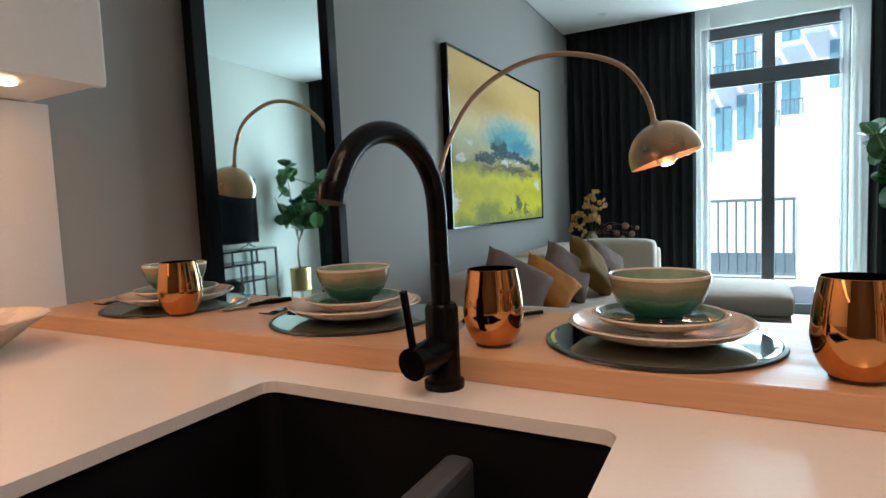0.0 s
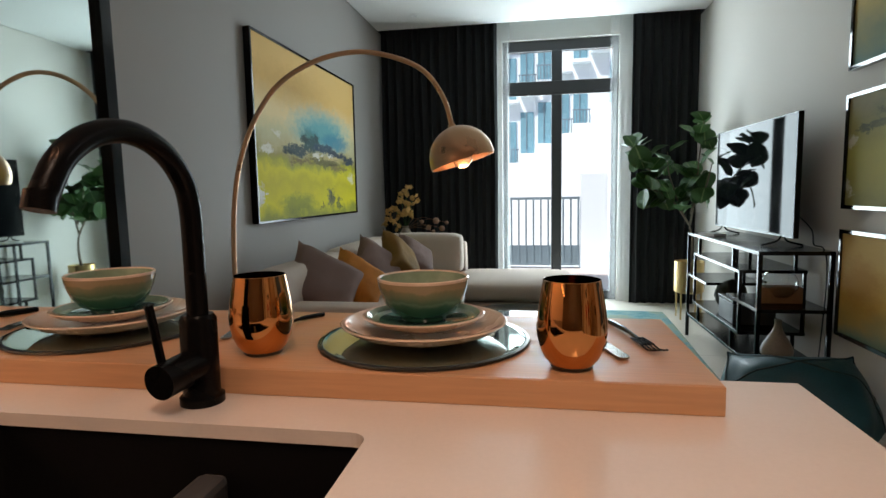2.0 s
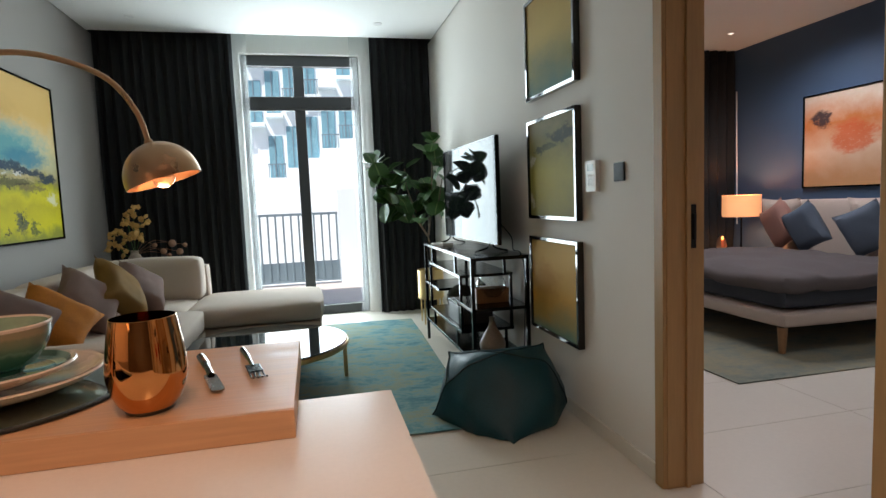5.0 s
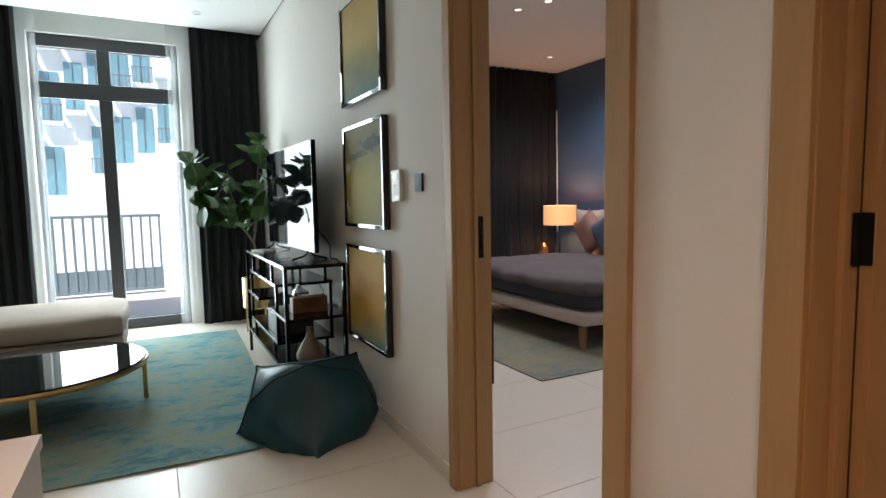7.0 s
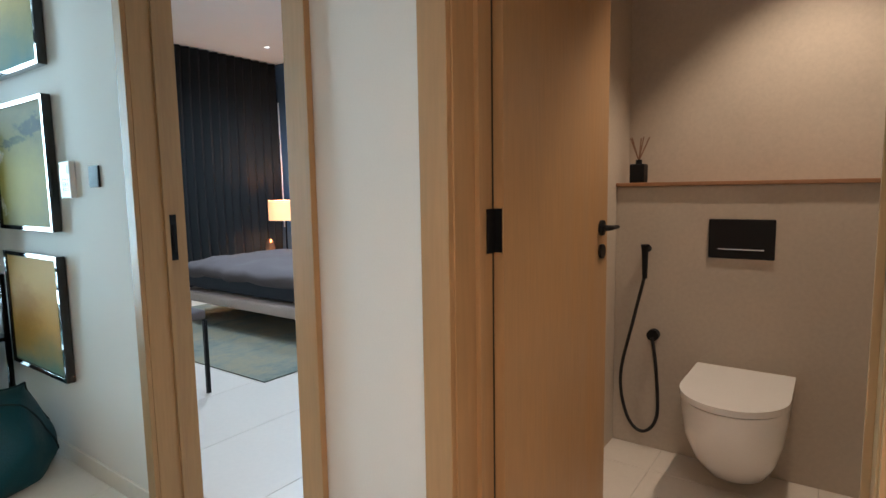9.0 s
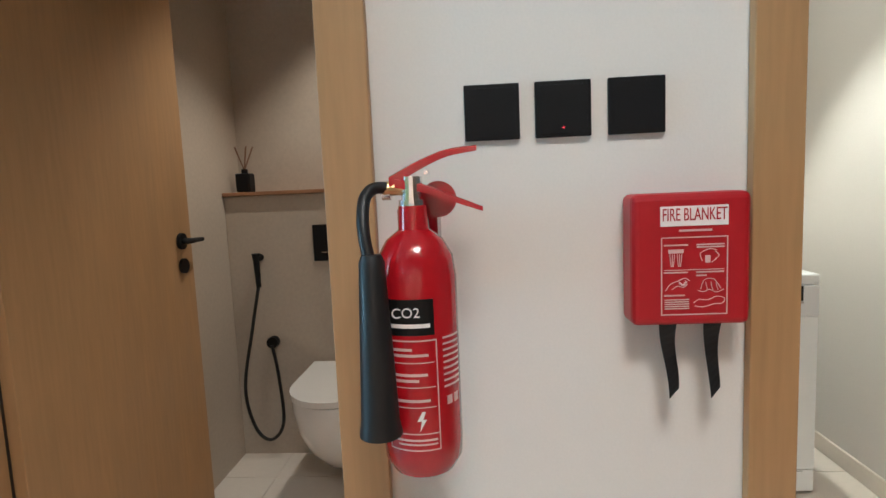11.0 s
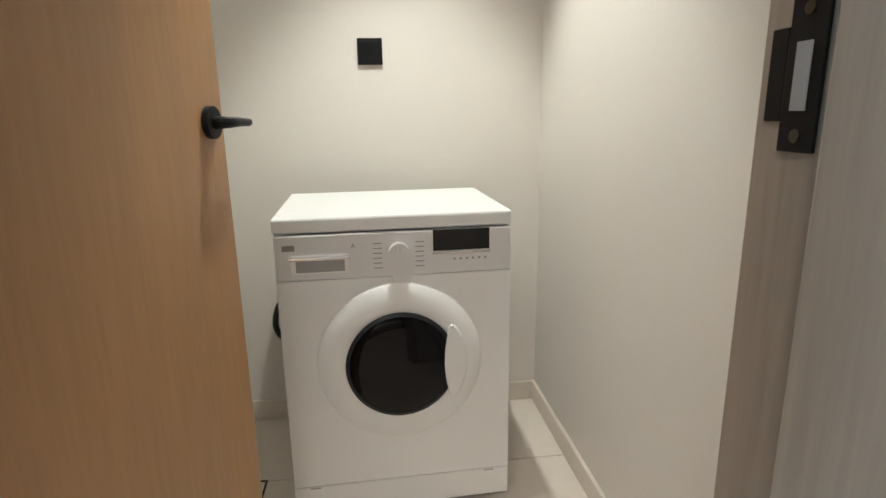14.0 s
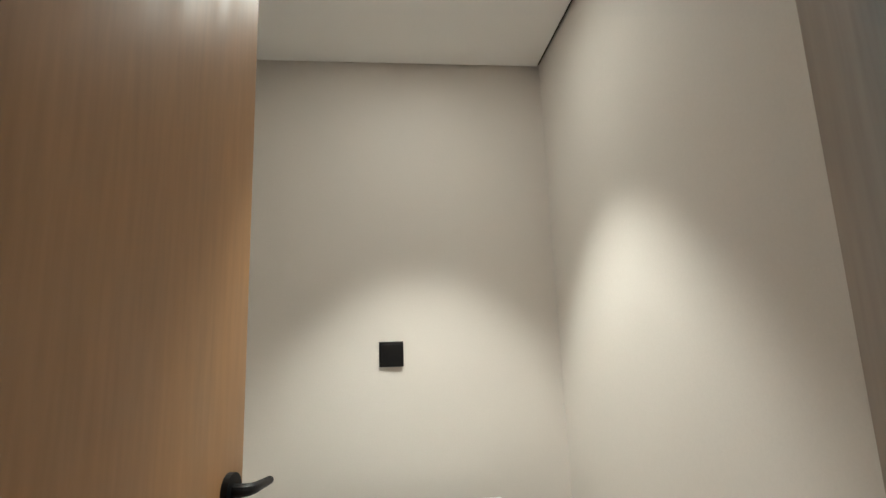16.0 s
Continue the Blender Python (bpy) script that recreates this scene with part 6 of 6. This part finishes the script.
for dy in (0.0215, 0.0115):
    for e in (-0.0032, 0.0, 0.0032):
        stroke(((dy + e, 0.005), (dy + e * 0.8, -0.004), (dy + e * 0.45, -0.013)))
stroke(((-0.020, -0.006), (-0.017, 0.004), (-0.023, 0.009), (-0.032, 0.011), (-0.040, 0.009)))
stroke(((-0.037, 0.008), (-0.043, 0.002), (-0.038, -0.004), (-0.033, -0.008)))
stroke(((0.031, -0.048), (0.024, -0.038), (0.014, -0.034), (0.004, -0.030), (-0.003, -0.034)))
stroke(((0.022, -0.046), (0.014, -0.041), (0.006, -0.043), (0.000, -0.038)))
stroke(((0.012, -0.036), (0.006, -0.040), (0.002, -0.034)), 0.0016)
stroke(((-0.018, -0.046), (-0.022, -0.034), (-0.030, -0.031), (-0.038, -0.034), (-0.046, -0.046)))
stroke(((-0.014, -0.048), (-0.022, -0.050), (-0.030, -0.047), (-0.040, -0.051), (-0.050, -0.047)))
for e in (-0.025, -0.032, -0.039):
    stroke(((e, -0.036), (e - 0.001, -0.042), (e - 0.003, -0.048)), 0.0005)
stroke(((-0.008, -0.066), (-0.016, -0.061), (-0.028, -0.062), (-0.040, -0.057), (-0.051, -0.060), (-0.048, -0.067), (-0.036, -0.068), (-0.022, -0.072), (-0.010, -0.070)))


def strap(y, sway):
    bm = bmesh.new()
    rows = []
    for k in range(11):
        u = k / 10
        yy, z = y + sway * math.sin(2.4 * u) * u, -0.094 - 0.102 * u
        x = -0.040 + 0.010 * math.sin(3 * u) - 0.006 * u
        w, tw = 0.0125 * (1 - 0.18 * math.sin(3 * u)), 0.7 * u * (1 if sway > 0 else -1)
        rows.append([bm.verts.new((x + s * w * math.sin(tw) + d, yy + s * w * math.cos(tw), z - s * 0.005 * u)) for s, d in ((-1, 0), (1, 0), (1, 0.0018), (-1, 0.0018))])
    for a, b in zip(rows, rows[1:]):
        for k in range(4):
            bm.faces.new((a[k], a[(k + 1) % 4], b[(k + 1) % 4], b[k]))
    bm.faces.new(rows[0])
    bm.faces.new(rows[-1])
    part("strap", bm, M["rubber"], fb, "black webbing pull strap")


strap(0.029, -0.012)
strap(-0.034, -0.006)

# ---------------------------------------------------------------- utility room
wm = thing("washing_machine", "white front-loading washing machine on the tiled floor", "washing machine", (1.182, -0.440, 0.0), 1.8)
W2 = 0.297
part("body", box(0.004, 0.46, -W2, W2, 0.018, 0.800, 0.006), M["appliance"], wm)
part("lid", box(-0.004, 0.462, -W2 - 0.001, W2 + 0.001, 0.806, 0.843, 0.006), M["appliance"], wm)
part("control_panel", box(-0.006, 0.004, -W2 + 0.001, W2 - 0.001, 0.688, 0.802, 0.004), M["panelgrey"], wm, "silver white control panel")
part("front", box(-0.003, 0.004, -W2 + 0.001, W2 - 0.001, 0.1056, 0.6865, 0.003), M["appliance"], wm)
part("kick_plate", box(-0.002, 0.004, -W2 + 0.001, W2 - 0.001, 0.020, 0.104, 0.003), M["appliance"], wm)
dr = part("drawer", box(-0.0075, -0.0055, 0.118, 0.258, 0.704, 0.752, 0.001), M["appliance"], wm)
part("handle_recess", box(-0.0082, -0.0072, 0.128, 0.246, 0.709, 0.738), M["recess"], dr, "grey recessed drawer grip")
part("lip", box(-0.015, -0.0074, 0.113, 0.263, 0.740, 0.749, 0.003), M["chrome"], dr)
kb = part("knob", tube([(-0.006, -0.006, 0.751), (-0.030, -0.006, 0.751)], 0.0245, 32), M["panelgrey"], wm, smooth=True)
part("pointer", box(-0.0312, -0.0300, -0.0075, -0.0045, 0.757, 0.771), M["chrome"], kb)
part("display", box(-0.0076, -0.0058, -0.238, -0.093, 0.747, 0.8015, 0.001), M["display"], wm, "black display window")
part("display_trim", box(-0.0085, -0.0058, -0.240, -0.091, 0.738, 0.744, 0.001), M["chrome"], wm)
part("panel_line", box(-0.0066, -0.0058, -0.10, 0.075, 0.8005, 0.8020), M["print_grey"], wm)
for r in range(6):
    for s in (0.035, -0.070):
        part("print_line", box(-0.0066, -0.0058, s, s + 0.022, 0.710 + 0.0125 * r, 0.7120 + 0.0125 * r), M["print_grey"], wm)
for k in range(6):
    part("print_mark", box(-0.0066, -0.0058, -0.150 - 0.016 * k, -0.145 - 0.016 * k, 0.722, 0.727), M["print_grey"], wm)
part("badge", box(-0.0068, -0.0058, 0.246, 0.276, 0.764, 0.778), M["print_grey"], wm, "dark maker's badge")
part("print_line", box(-0.0066, -0.0058, 0.135, 0.235, 0.768, 0.771), M["panelgrey"], wm)
words("lettering", "A", 0.016, Matrix.Translation((-0.0064, 0.106, 0.765)) @ FACE, M["print_grey"], wm, 0.0003)
dz, dy = 0.455, -0.002
SIDE = Matrix.Translation((-0.003, dy, dz)) @ pose(0, 0, 0, 0, -90, 0)
do_ = part("door_ring", lathe([(0.216, 0.0), (0.213, 0.010), (0.196, 0.021), (0.165, 0.027), (0.142, 0.024), (0.137, 0.012), (0.139, 0.0)], 72), M["appliance"], wm, "white porthole ring", smooth=True)
do_.matrix_basis = SIDE
gl_ = part("door_glass", lathe([(0.143, 0.014), (0.140, 0.027), (0.128, 0.034), (0.10, 0.038), (0.0, 0.040)], 64), M["porthole"], do_, "dark porthole glass", smooth=True)
rm_ = part("gasket", lathe([(0.139, 0.020), (0.1425, 0.029), (0.134, 0.034), (0.130, 0.028)], 64, closed=True), M["rubber"], do_)
arc_ = [(0.172 * math.sin(radians(a)), -0.172 * math.cos(radians(a))) for a in range(-36, 37, 6)]
bite = [(0.101 * (1 - 2 * k / 12), -0.128 + 0.020 * math.cos(math.pi * (k - 6) / 12)) for k in range(13)]
grip = slab(arc_ + bite, 0.012, 0.0375)
bmesh.ops.bevel(grip, geom=[e for e in grip.edges if all(v.co.z > 0.03 for v in e.verts)], offset=0.006, segments=3, profile=0.5, affect="EDGES")
part("door_grip", grip, M["appliance"], do_, "white moulded door grip", smooth=True)
part("hinge_cover", box(-0.007, -0.003, -0.035, 0.012, 0.655, 0.690, 0.001), M["panelgrey"], wm)
for y in (-0.24, 0.24):
    part("foot", tube([(0.04, y, 0.0), (0.04, y, 0.02)], 0.018, 14), M["rubber"], wm)
    part("foot", tube([(0.42, y, 0.0), (0.42, y, 0.02)], 0.018, 14), M["rubber"], wm)
    part("vent_slot", box(-0.0026, -0.0018, y - 0.014, y + 0.014, 0.098, 0.1005), M["print_grey"], wm)
ob = thing("drain_hose", "grey ribbed washing machine hose at the wall", "hose", (1.66, -0.115, 0.40))
part("loop", tube(smooth_path([(0.083, 0.02, 0.05), (0.02, 0.06, 0.06), (-0.01, 0.075, 0.0), (0.02, 0.06, -0.06), (0.06, 0.02, -0.07), (0.06, 0.0, -0.398)], 7), 0.010, 10), M["rubber"], ob, smooth=True)
ob = thing("wall_socket", "square black socket plate on the cream wall", "socket", (UX1, -0.397, 1.283))
part("plate", box(-0.009, -0.001, -0.040, 0.040, -0.041, 0.041, 0.0015), M["blackmatt"], ob)
part("insert", box(-0.0105, -0.0092, -0.032, 0.032, -0.032, 0.032, 0.001), M["blackmatt"], ob)
ob = thing("floor_drain", "square tiled floor drain with a dark slot", "drain", (1.31, 0.03, 0.0))
# thin black strips drawn for the shade in the drain's slot
for b in ((-0.06, 0.06, -0.06, -0.054), (-0.06, 0.06, 0.054, 0.06), (-0.06, -0.054, -0.054, 0.054), (0.054, 0.06, -0.054, 0.054)):
    part("slot", box(b[0], b[1], b[2], b[3], -0.002, 0.0012), M["gap_shade_black"], ob)

# ---------------------------------------------------------------- floor tiles
floor = tagged(new("floor"), "beige porcelain floor tiles with thin joints", "floor", kind="structure")
TX, TY, OX, OY = 1.2, 0.6, -1.035, 0.187
bm = box(0.0015, TX - 0.0015, 0.0015, TY - 0.0015, -0.010, 0.0, 0.001, seg=1)
tm = bpy.data.meshes.new("tile")
bm.to_mesh(tm)
bm.free()
tm.materials.append(M["tile"])
for i in range(-2, 4):
    for j in range(-2, 12):
        x, y = OX + i * TX, OY + j * TY
        if -3.6 < x + TX and x < 3.9 and y < 7.0 and not (x > 2.4 and y + TY < 1.6):
            shared("tile", tm, floor, pose(x, y, 0))
